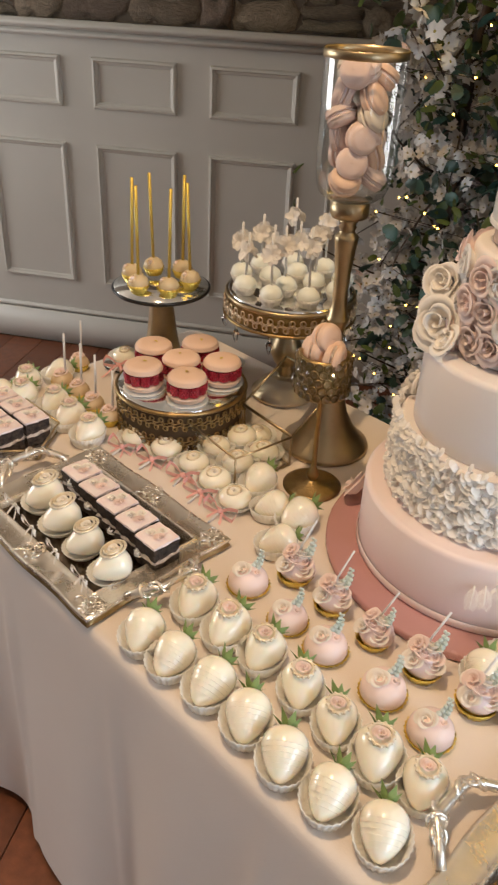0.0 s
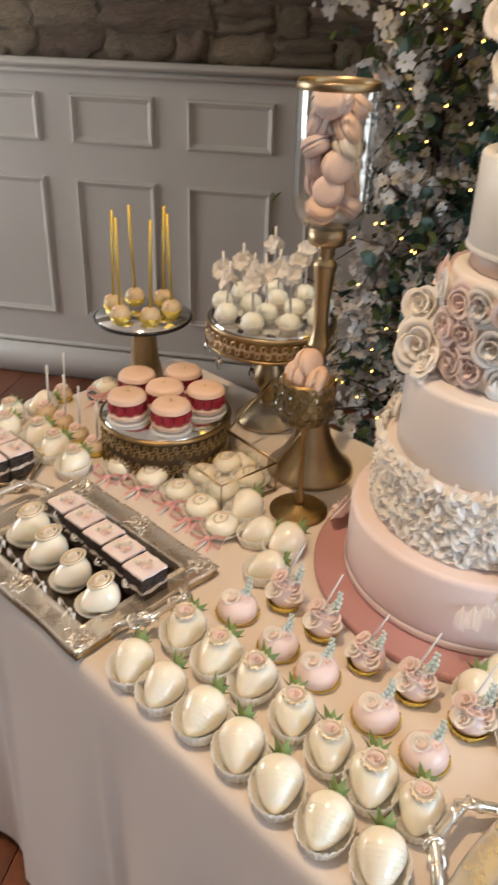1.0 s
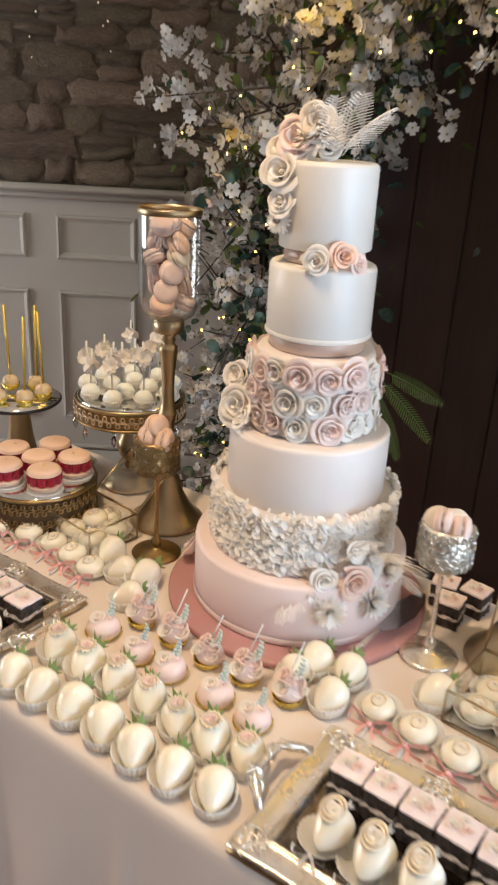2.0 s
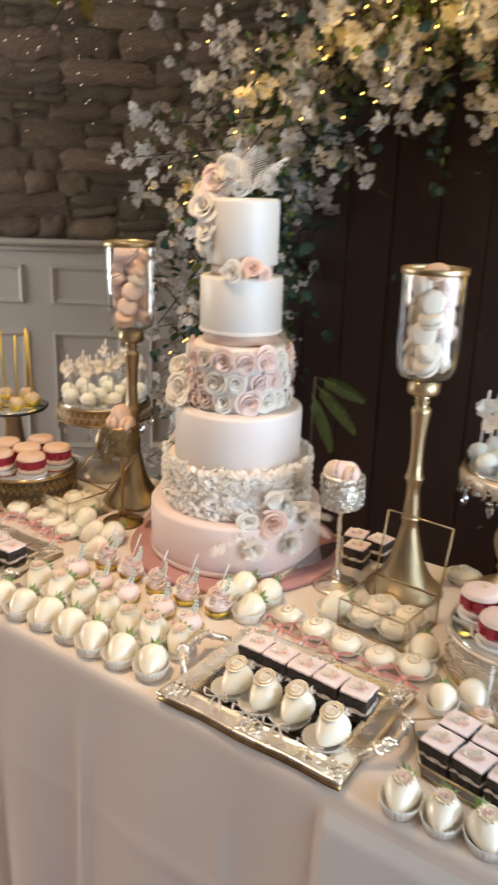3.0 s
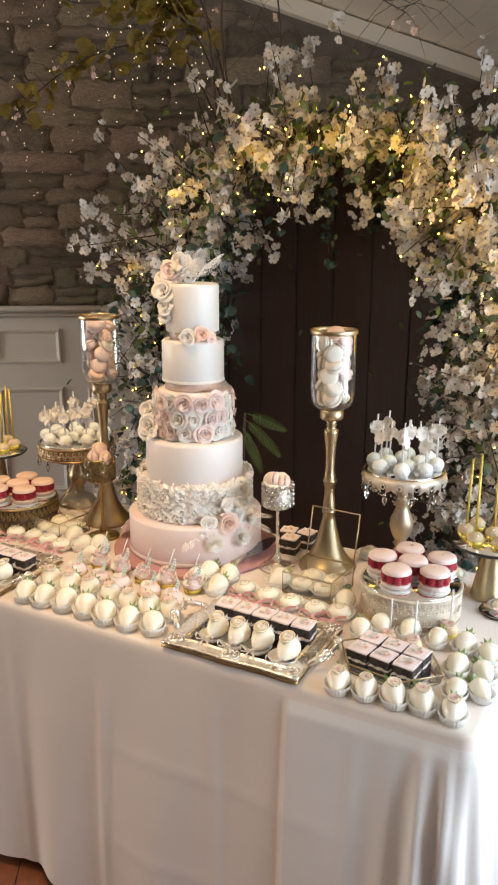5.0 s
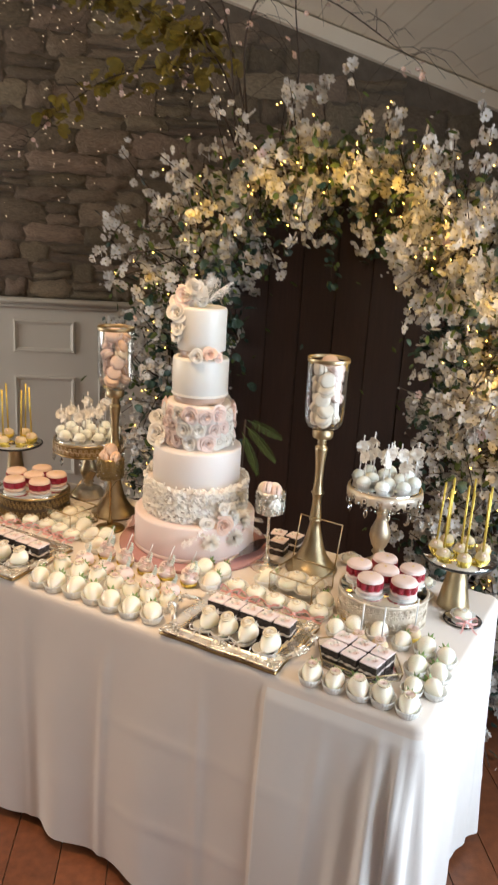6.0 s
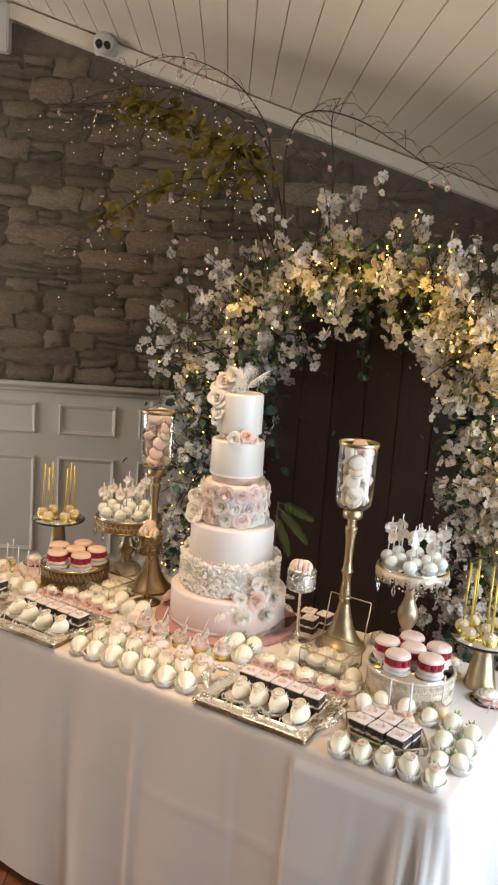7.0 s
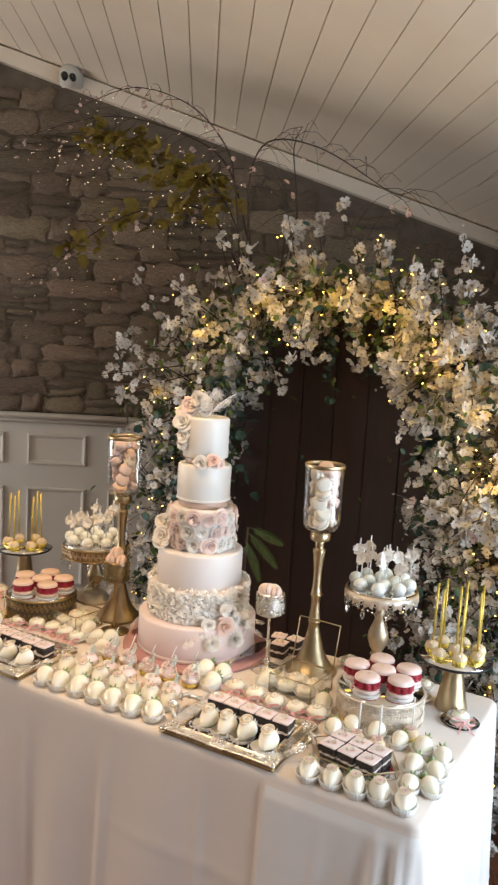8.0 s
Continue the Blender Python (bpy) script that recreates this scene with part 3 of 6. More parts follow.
# roses gathered at one side of the crown and of the rose tier, all opening the same way
for kind, a, r, z, size, face in ((1, -132, 0.052, 0.748, 1.7, -76), (0, -127, 0.074, 0.704, 1.55, -82), (2, -119, 0.076, 0.664, 1.2, -88), (0, -105, 0.030, 0.772, 1.5, -70), (2, -150, 0.070, 0.735, 1.4, -100), (0, -80, 0.020, 0.742, 1.2, -60),
                                  (0, -138, 0.116, 0.350, 1.75, -86), (2, -152, 0.116, 0.392, 1.6, -98), (0, -162, 0.122, 0.345, 1.5, -110)):
    share("rose", ROSE[kind], cake, pose(r * math.cos(radians(a)), r * math.sin(radians(a)), z, 0, 0, face) @ pose(0, 0, 0, 0, 68, 0) @ pose(0, 0, 0, 0, 0, rnd.uniform(0, 360)) @ Matrix.Scale(size, 4), "large hand-made sugar rose" if size > 1.3 else "")


def frond_bm(length, w, n=14, bend=0.35, bm=None, m=None):
    """A feathery frond along z with paired leaflets."""
    bm = bm or bmesh.new()
    m = m or Matrix()
    pts = [m @ Vector((0, -bend * length * t * t, length * t)) for t in (i / 8 for i in range(9))]
    bm_tube(pts, 0.0012, 5, bm, 0.3)
    for i in range(n):
        t = 0.12 + 0.85 * i / n
        size = w * math.sin(math.pi * (0.15 + 0.8 * t)) + 0.004
        for side in (-1, 1):
            bm_petal(bm, m @ pose(0, -bend * length * t * t, length * t, 14, side * 56, 0), 0.30 * length / n, size, curl=0.2, nu=2, nv=2, cup=0.1)
    return bm


for a, tilt, r, z, size, mat in ((-60, 22, 0.030, 0.728, 0.100, SUGAR), (-20, 38, 0.022, 0.732, 0.095, SUGAR), (10, 30, 0.010, 0.732, 0.095, SUGAR), (-100, 12, 0.02, 0.735, 0.080, SUGAR),
                                 (-62, 85, 0.182, 0.092, 0.032, SUGAR), (-58, 60, 0.182, 0.096, 0.030, SUGAR), (-66, 105, 0.182, 0.088, 0.028, SUGAR), (-40, 22, 0.025, 0.73, 0.105, SUGAR), (-34, 30, 0.166, 0.160, 0.065, SUGAR), (-14, 55, 0.166, 0.155, 0.070, SUGAR), (-2, 70, 0.166, 0.130, 0.070, SUGAR), (4, 95, 0.168, 0.105, 0.060, SUGAR), (-24, 40, 0.160, 0.175, 0.055, SUGAR)):
    part("frond", frond_bm(size, size * 0.28, 17), mat, cake, "pale sugar feather frond", m=pose(0, 0, z, 0, 0, a + 90) @ pose(0, -r, 0, tilt, 0, 0))
bm = bmesh.new()
for k in range(84):
    ring = k // 14
    bm_petal(bm, pose(0, 0, 0, 0, 0, 360 * k / 14 + 13 * ring + rnd.uniform(-6, 6)) @ pose(0, -0.002, 0, 8 + 15 * ring + rnd.uniform(-5, 5), 0, 0), 0.0095, 0.036 + rnd.uniform(-0.004, 0.004), curl=0.25, nu=2, nv=3)
bm_ball(0.006, bm, pose(0, 0, 0.004), 8, 5)
BLOOM = finish(bm, "bloom", SUGAR)
share("bloom", BLOOM, cake, pose(0, 0, 0.750, 0, 0, -105) @ pose(0.030, 0, 0, 0, 48, 0) @ Matrix.Scale(1.0, 4), "large frilled cream sugar bloom")
for a, r, z, size in ((-43, 0.180, 0.082, 0.72), (-19, 0.180, 0.084, 0.75), (-6, 0.170, 0.124, 0.75), (-20, 0.160, 0.158, 0.62), (-52, 0.170, 0.108, 0.45)):
    share("bloom", BLOOM, cake, pose(0, 0, z, 0, 0, a) @ pose(r, 0, 0, 0, 86, 0) @ Matrix.Scale(size, 4), "frilled white sugar bloom")
share("bloom", BLOOM, cake, pose(0.078 * math.cos(radians(-120)), 0.078 * math.sin(radians(-120)), 0.640, 0, 0, -90) @ pose(0, 0, 0, 0, 86, 0) @ Matrix.Scale(0.5, 4), "frilled white sugar bloom")
# small pale sugar figure in the ruffles
bm = bm_ball(0.016, m=pose(0, 0, 0.01))
bm_ball(0.012, bm, pose(0, 0, 0.032))
bm_ball(0.004, bm, pose(-0.008, 0.0, 0.043))
bm_ball(0.004, bm, pose(0.008, 0.0, 0.043))
bm_torus(0.03, 0.005, bm, pose(0, 0.012, 0.015, 90, 0, 0), 18, 6, 0.5)
part("figurine", bm, SUGAR, cake, "small pale sugar figure", m=pose(0, 0, 0.214, 0, 0, -80) @ pose(0, -0.146, 0.0, 0, 0, 0) @ Matrix.Scale(0.7, 4))


# ---- tall candle vases with macarons ----
def shell_bm(r):
    return bm_lathe([(0.001, 0.006), (r * 0.86, 0.006), (r * 1.0, 0.0062), (r * 1.02, 0.0085), (r * 0.96, 0.0092), (r * 0.98, 0.0115), (r * 0.90, 0.0150), (r * 0.62, 0.0172), (0.001, 0.0178)], 20)


def macaron(name, r, mat, fill, label, group):
    ob = thing(name, label, "macaron", group)
    top = part("shell", shell_bm(r), mat, ob)
    share("shell", top.data, ob, pose(0, 0, 0.0078, 180, 0, 0))
    part("filling", bm_lathe([(0.001, 0.0016), (r * 0.86, 0.0016), (r * 0.91, 0.0039), (r * 0.86, 0.0062), (0.001, 0.0062)], 20), fill, ob)
    for c in ob.children:
        c.matrix_basis = pose(0, 0, -0.0039) @ c.matrix_basis
    return ob


MAC_PINK = macaron("macaron", 0.0225, PALE_MACARON, FROSTING, "pale pink macaron in a glass vase", "macarons in the vases")
MAC_CREAM = macaron("macaron", 0.0225, CREAM_MACARON, CREAM, "cream macaron in a glass vase", "macarons in the vases")
MAC_PEACH = macaron("macaron", 0.0225, MACARON_SHELL, FROSTING, "peach macaron in a glass vase", "macarons in the vases")


def vase(x, y, label):
    ob = thing("candle_vase", label, "vase", "tall gold candle vases", pose(x, y, TOP + 0.001))
    part("base", bm_lathe([(0.001, 0), (0.074, 0), (0.076, 0.004), (0.074, 0.009), (0.062, 0.018), (0.047, 0.038), (0.033, 0.066), (0.023, 0.105), (0.0165, 0.135), (0.0145, 0.148), (0.018, 0.151), (0.018, 0.156), (0.0165, 0.158)], 40), GOLD, ob, "flared brushed gold foot")
    part("stem", bm_lathe([(0.0165, 0.158), (0.0155, 0.175), (0.0128, 0.200), (0.0125, 0.215), (0.0155, 0.230), (0.0182, 0.2335), (0.0182, 0.237), (0.0155, 0.240), (0.0125, 0.262), (0.0118, 0.285), (0.0130, 0.320), (0.0165, 0.352), (0.0180, 0.363), (0.0180, 0.369), (0.0130, 0.373), (0.0110, 0.378), (0.0140, 0.382), (0.0110, 0.387), (0.0150, 0.391), (0.0120, 0.395)], 32), GOLD, ob)
    part("socket", bm_lathe([(0.012, 0.395), (0.026, 0.397), (0.029, 0.402), (0.029, 0.420), (0.024, 0.423), (0.001, 0.423)], 32), GOLD, ob)
    g = part("glass", bm_lathe([(0.001, 0.4235), (0.036, 0.4235), (0.048, 0.432), (0.0535, 0.446), (0.0555, 0.47), (0.0565, 0.6105)], 48), GLASS, ob, "clear glass cylinder")
    g.visible_shadow = False
    part("rim_band", bm_lathe([(0.0570, 0.610), (0.0580, 0.6112), (0.0580, 0.6200), (0.0570, 0.6212), (0.0554, 0.6207), (0.0554, 0.6112), (0.0570, 0.610)], 48), GOLD, ob, "gold rim band")
    return ob


VASES = ((-0.577, 0.552, 11), (0.145, 0.552, 12))
for vx, vy, seed in VASES:
    vase(vx, vy, "tall brushed gold candle stand with a glass cylinder of macarons")
    rv = random.Random(seed)
    z = TOP + 0.4435
    for layer in range(6):
        turn = rv.uniform(0, 360)
        for k in range(3):
            src = rv.choice((MAC_PINK, MAC_CREAM, MAC_PINK, MAC_PINK, MAC_PEACH, MAC_PINK) if seed == 11 else (MAC_PINK, MAC_CREAM, MAC_CREAM))
            a = turn + 120 * k
            tilt = rv.choice((rv.uniform(50, 80), rv.uniform(15, 45), rv.uniform(65, 95), rv.uniform(75, 100)))
            copy_thing(src, pose(vx, vy, z + 0.003 * k + 0.008, 0, 0, a) @ pose(0.0255, 0, 0, 0, tilt, 0) @ pose(0, 0, 0, rv.uniform(-25, 25), 0, 0))
        z += 0.0278
    copy_thing(MAC_PEACH if seed == 12 else MAC_PINK, pose(vx + 0.008, vy - 0.01, z - (0.0 if seed == 12 else 0.012), 28, 10, 0))
for o in (MAC_PINK, MAC_CREAM, MAC_PEACH):
    for c in list(o.children_recursive):
        bpy.data.objects.remove(c)
    bpy.data.objects.remove(o)


# ---- cake stands ----
def filigree(bm, r, z0, z1, n, tube=0.0016):
    """Open scrollwork round a band: paired rings and hooked curls between two rails."""
    h = z1 - z0
    for i in range(n):
        a = 360 * i / n
        base = pose(0, 0, 0, 0, 0, a) @ pose(r, 0, (z0 + z1) / 2, 90, 0, 90)
        w = 2 * math.pi * r / n
        bm_torus(w * 0.26, tube, bm, base @ pose(0, h * 0.20, 0), 10, 4)
        bm_torus(w * 0.26, tube, bm, base @ pose(w * 0.5, -h * 0.20, 0), 10, 4)
        bm_torus(w * 0.40, tube, bm, base @ pose(0, -h * 0.22, 0, 0, 0, 20), 8, 4, 0.5)
        bm_torus(w * 0.40, tube, bm, base @ pose(w * 0.5, h * 0.22, 0, 0, 0, 200), 8, 4, 0.5)
        bm_torus(w * 0.12, tube, bm, base @ pose(w * 0.25, 0, 0), 8, 4)
    return bm


def drum_stand(x, y, label, metal):
    r = 0.113
    ob = thing("cake_stand", label, "cake stand", "low filigree drum stands", pose(x, y, TOP + 0.001))
    bm = bm_torus(r, 0.003, m=pose(0, 0, 0.0035), seg=64, sides=6)
    bm_torus(r, 0.0035, bm, pose(0, 0, 0.078), 64, 6)
    part("rail", bm, metal, ob)
    part("band", filigree(filigree(bmesh.new(), r, 0.005, 0.042, 44, 0.0012), r, 0.040, 0.077, 44, 0.0012), metal, ob, "pierced scrollwork band")
    part("lining", bm_lathe([(r - 0.006, 0.001), (r - 0.006, 0.076)], 48), DARK_LINING if metal is DARK_GOLD else IVORY_METAL, ob, "inner lining")
    part("mirror_top", bm_lathe([(0.001, 0.079), (r - 0.004, 0.079), (r - 0.003, 0.081), (r - 0.004, 0.0825), (0.001, 0.0825)], 64), PLATE_MIRROR, ob, "mirror plate")
    return ob


def crystal_stand(x, y, r, h, label, laced=False):
    ob = thing("cake_stand", label, "cake stand", "pedestal stands with crystal drops", pose(x, y, TOP + 0.001))
    k = h / 0.25
    metal = GOLD if laced else PALE_GOLD
    part("pedestal", bm_lathe([(0.001, 0), (0.055, 0), (0.062, 0.004), (0.062, 0.010), (0.050, 0.018), (0.046, 0.028), (0.030, 0.036), (0.016, 0.046 * k), (0.013, 0.055 * k), (0.020, 0.062 * k), (0.014, 0.070 * k), (0.023, 0.085 * k), (0.0305, 0.108 * k), (0.029, 0.125 * k), (0.018, 0.150 * k), (0.013, 0.165 * k), (0.018, 0.172 * k), (0.012, 0.182 * k), (0.015, 0.20 * k), (0.024, 0.225 * k), (0.05, h - 0.008), (0.001, h - 0.008)], 40), metal, ob, "turned metal baluster")
    part("plate", bm_lathe([(0.001, h - 0.009), (r - 0.004, h - 0.009), (r, h - 0.006), (r, h - 0.001), (r - 0.003, h)], 64), metal, ob)
    part("mirror_top", bm_lathe([(r - 0.006, h - 0.003), (r - 0.006, h + 0.003), (r - 0.008, h + 0.0035), (0.001, h + 0.0035)], 64), PLATE_MIRROR, ob, "mirror plate")
    if laced:
        part("band", filigree(bmesh.new(), r + 0.001, h - 0.040, h - 0.006, 40, 0.0013), PALE_GOLD, ob, "pierced scrollwork band")
        part("lining", bm_lathe([(r - 0.004, h - 0.040), (r - 0.004, h - 0.008)], 48), DARK_GOLD, ob, "aged gold inner lining")
        part("rail", bm_torus(r + 0.001, 0.0028, m=pose(0, 0, h - 0.041), seg=64, sides=6), DARK_GOLD, ob)
    else:
        bm = bmesh.new()
        n = 96
        top = [bm.verts.new(((r + 0.0015) * math.cos(a), (r + 0.0015) * math.sin(a), h - 0.003)) for a in (2 * math.pi * i / n for i in range(n))]
        mid = [bm.verts.new(((r + 0.003) * math.cos(a), (r + 0.003) * math.sin(a), h - 0.014)) for a in (2 * math.pi * i / n for i in range(n))]
        low = [bm.verts.new(((r + 0.002) * math.cos(a), (r + 0.002) * math.sin(a), h - 0.026 - 0.010 * abs(math.sin(8 * a)))) for a in (2 * math.pi * i / n for i in range(n))]
        for i in range(n):
            j = (i + 1) % n
            bm.faces.new((top[i], mid[i], mid[j], top[j]))
            if i % 6 not in (2, 3):
                bm.faces.new((mid[i], low[i], low[j], mid[j]))
        skirt = part("skirt", bm, IVORY_METAL, ob, "pierced scalloped metal skirt")
        sol = skirt.modifiers.new("thick", "SOLIDIFY")
        sol.thickness = 0.0015
        ring = finish(bm_torus(0.0055, 0.0012, seg=10, sides=4), "scroll", IVORY_METAL)
        for i in range(16):
            share("scroll", ring, ob, pose(0, 0, 0, 0, 0, 22.5 * i + 11) @ pose(r + 0.003, 0, h - 0.02, 90, 0, 90))
    drop = finish(bm_lathe([(0.0005, -0.036), (0.005, -0.026), (0.0062, -0.018), (0.002, -0.008), (0.003, -0.004), (0.0005, 0.0)], 6), "crystal_drop", CRYSTAL, smooth=False)
    bead = finish(bm_ball(0.0035, u=6, v=4), "bead", CRYSTAL, smooth=False)
    for i in range(10):
        a = 36 * i + 9
        share("crystal_drop", drop, ob, pose(0, 0, 0, 0, 0, a) @ pose(r - 0.001, 0, h - (0.042 if laced else 0.034)), "cut crystal drop")
        for j in range(1, 7):
            t = j / 7
            share("bead", bead, ob, pose(0, 0, 0, 0, 0, a + 36 * t) @ pose(r * (1 - 0.35 * math.sin(math.pi * t)), 0, h - 0.036 - 0.022 * math.sin(math.pi * t)))
    return ob


def cone_stand(x, y, h, r, label):
    ob = thing("cake_stand", label, "cake stand", "mirror-topped cone stands", pose(x, y, TOP + 0.001))
    part("foot", bm_lathe([(0.001, 0), (0.043, 0), (0.044, 0.003), (0.040, 0.02), (0.029, 0.08), (0.021, h - 0.018), (0.024, h - 0.008), (0.001, h - 0.008)], 40), GOLD, ob, "brushed gold conical foot")
    part("plate", bm_lathe([(0.001, h - 0.008), (r - 0.004, h - 0.007), (r, h - 0.003), (r, h), (r - 0.003, h + 0.001)], 64), BLACK, ob, "dark rim")
    part("mirror_top", bm_lathe([(r - 0.004, h - 0.002), (r - 0.004, h + 0.002), (0.001, h + 0.0022)], 64), PLATE_MIRROR, ob, "mirror plate")
    return ob


drum_stand(-0.795, 0.410, "low aged gold filigree drum stand with a mirror top", DARK_GOLD)
drum_stand(0.412, 0.402, "low ivory metal filigree drum stand with a mirror top", IVORY_METAL)
crystal_stand(-0.750, 0.628, 0.118, 0.213, "gold pedestal cake stand with pierced rim and crystal drops", True)
crystal_stand(0.312, 0.640, 0.104, 0.266, "champagne gold pedestal stand with scalloped rim and crystals")
cone_stand(-0.990, 0.522, 0.173, 0.095, "gold cone stand with a round mirror plate")
cone_stand(0.556, 0.572, 0.142, 0.099, "gold cone stand with a round mirror plate by the table end")


# ---- crystal votive cups on stems ----
def votive(x, y, metal, label, n=5):
    ob = thing("votive_cup", label, "votive cup", "jewelled cups on stems", pose(x, y, TOP + 0.001))
    part("base", bm_lathe([(0.001, 0), (0.046, 0), (0.047, 0.003), (0.040, 0.006), (0.012, 0.010), (0.007, 0.014)], 36), metal, ob)
    part("stem", bm_lathe([(0.007, 0.014), (0.010, 0.020), (0.011, 0.026), (0.006, 0.033), (0.004, 0.04), (0.004, 0.158), (0.012, 0.166), (0.030, 0.169)], 16), metal, ob)
    part("cup", bm_lathe([(0.001, 0.168), (0.034, 0.169), (0.0365, 0.173), (0.0365, 0.236), (0.034, 0.236), (0.034, 0.176), (0.001, 0.174)], 36), metal, ob)
    bead = finish(bm_ball(0.0058, u=8, v=5), "crystal", CRYSTAL, smooth=False)
    bm = bmesh.new()
    for row in range(5):
        for k in range(18):
            m = pose(0, 0, 0.178 + 0.0127 * row, 0, 0, 20 * k + 10 * (row % 2)) @ pose(0.038, 0, 0, 90, 0, 90)
            bm_torus(0.0058, 0.0013, bm, m, 9, 4)
            share("crystal", bead, ob, m)
    part("lattice", bm, metal, ob, "wire lattice set with crystals")
    return ob


votive(-0.505, 0.440, DARK_GOLD, "gold stemmed cup covered with crystal beads")
votive(0.032, 0.482, SILVER, "silver stemmed cup covered with crystal beads")


# ---- serving trays ----
def tray_band(w, d, n, profile):
    """A moulding run round a tray: pairs of inset and height, outside first."""
    bm = bmesh.new()
    loops = []
    for inset, z in profile:
        loop = []
        for side in range(4):
            for i in range(n):
                t = -1 + 2 * i / n
                px, py = ((t, -1), (1, t), (-t, 1), (-1, -t))[side]
                wave = 0.0015 * math.cos(math.pi * t * 2) * (1 if inset < 0.02 else 0) * (1 if abs(t) < 0.86 else 0.3)
                qx, qy = px * (w - inset), py * (d - inset)
                qx += wave * (px if side in (1, 3) else 0)
                qy += wave * (py if side in (0, 2) else 0)
                loop.append(bm.verts.new((qx, qy, z)))
        loops.append(loop)
    for a, b in zip(loops, loops[1:]):
        for i in range(len(a)):
            j = (i + 1) % len(a)
            bm.faces.new((a[i], a[j], b[j], b[i]))
    return bm


def tray(x0, x1, y0, y1, label):
    cx, cy, w, d = (x0 + x1) / 2, (y0 + y1) / 2, (x1 - x0) / 2, (y1 - y0) / 2
    ob = thing("serving_tray", label, "tray", "ornate mirrored trays", pose(cx, cy, TOP + 0.001))
    n = 24
    part("edge_moulding", tray_band(w, d, n, ((0.006, 0.0), (0.0, 0.003), (0.0, 0.006), (0.004, 0.0075), (0.004, 0.0095), (0.001, 0.0105), (0.006, 0.0110))), DARK_GOLD, ob, "aged gold stepped edge")
    part("rim", tray_band(w, d, n, ((0.006, 0.0105), (0.0, 0.011), (-0.001, 0.0145), (0.002, 0.0175), (0.005, 0.0165), (0.028, 0.0125), (0.032, 0.0135), (0.0335, 0.0155), (0.036, 0.0155), (0.038, 0.012), (0.041, 0.003))), SILVER, ob, "worn silver rim")
    part("mirror_base", bm_box(-w + 0.041, w - 0.041, -d + 0.041, d - 0.041, 0.001, 0.0055), TRAY_BASE, ob, "mirror base with a dark reflection in its colour and brown speckle", smooth=False)
    rt = random.Random(3)
    orn = bmesh.new()
    for k in range(9):
        u, v = rt.uniform(-0.016, 0.016), rt.uniform(-0.016, 0.016)
        bm_torus(rt.uniform(0.004, 0.009), 0.0016, orn, pose(u, v, 0.0005, rt.uniform(-20, 20), rt.uniform(-20, 20), 0), 10, 4, rt.choice((1.0, 0.6)))
        bm_ball(0.0026, orn, pose(-v, u, 0.001), 6, 4)
    orn_me = finish(orn, "scroll_ornament", SILVER)
    for px, py in ((-1, -1), (1, -1), (1, 1), (-1, 1)):
        share("scroll_ornament", orn_me, ob, pose(px * (w - 0.020), py * (d - 0.020), 0.0155, 0, 0, 40 * px * py), "cast scroll ornament")
    for py in (-1, 1):
        share("scroll_ornament", orn_me, ob, pose(0, py * (d - 0.018), 0.0150))
    for px in (-1, 1):
        pts = []
        for i in range(17):
            t = -1 + i / 8
            pts.append((px * (w - 0.002 + 0.030 * (1 - abs(t) ** 3)), 0.062 * t + 0.006 * math.sin(6 * t), 0.016 + 0.016 * (1 - t ** 4)))
        bm = bm_tube(pts, 0.0060, 8)
        for k in range(6):
            p = pts[2 + 2 * k + (k > 2)] if 2 + 2 * k + (k > 2) < 17 else pts[-2]
            bm_torus(0.0092, 0.0026, bm, pose(p[0], p[1], p[2], 60 * (k % 2), 40, 30 * k), 9, 5)
            bm_ball(0.0055, bm, pose(p[0], p[1], p[2]), 8, 5)
        part("handle", bm, SILVER, ob, "scrolled cast handle")
    return ob


tray(-0.802, -0.478, -0.006, 0.236, "silver mirrored tray with scrolled rim and cast handles")
tray(-0.002, 0.312, -0.004, 0.238, "silver mirrored tray with scrolled rim holding brownies and strawberries")


def hex_tray(x, y, rot, label):
    ob = thing("glass_tray", label, "tray", "six-sided glass trays", pose(x, y, TOP + 0.001, 0, 0, rot))
    ring = [(0.098 * math.cos(radians(60 * k)) * 1.08, 0.068 * math.sin(radians(60 * k)) * 1.15) for k in range(6)]
    top = [(x * 1.06, y * 1.06) for x, y in ring]
    bm = bmesh.new()
    a = [bm.verts.new((px, py, 0.003)) for px, py in ring]
    b = [bm.verts.new((px, py, 0.022)) for px, py in top]
    for i in range(6):
        bm.faces.new((a[i], a[(i + 1) % 6], b[(i + 1) % 6], b[i]))
    g = part("glass_sides", bm, GLASS, ob, smooth=False)
    g.visible_shadow = False
    bm = bmesh.new()
    for i in range(6):
        j = (i + 1) % 6
        bm_tube([(*ring[i], 0.0025), (*ring[j], 0.0025)], 0.0018, 6, bm)
        bm_tube([(*top[i], 0.022), (*top[j], 0.022)], 0.0018, 6, bm)
        bm_tube([(*ring[i], 0.0025), (*top[i], 0.022)], 0.0015, 6, bm)
    part("edge", bm, GOLD, ob, "thin brass edge")
    bm = bmesh.new()
    a = [bm.verts.new((px, py, 0.003)) for px, py in ring]
    b = [bm.verts.new((px, py, 0.0055)) for px, py in ring]
    bm.faces.new(a[::-1])
    bm.faces.new(b)
    for i in range(6):
        bm.faces.new((a[i], a[(i + 1) % 6], b[(i + 1) % 6], b[i]))
    part("mirror_base", bm, PLATE_MIRROR, ob, "mirror base", smooth=False)
    return ob


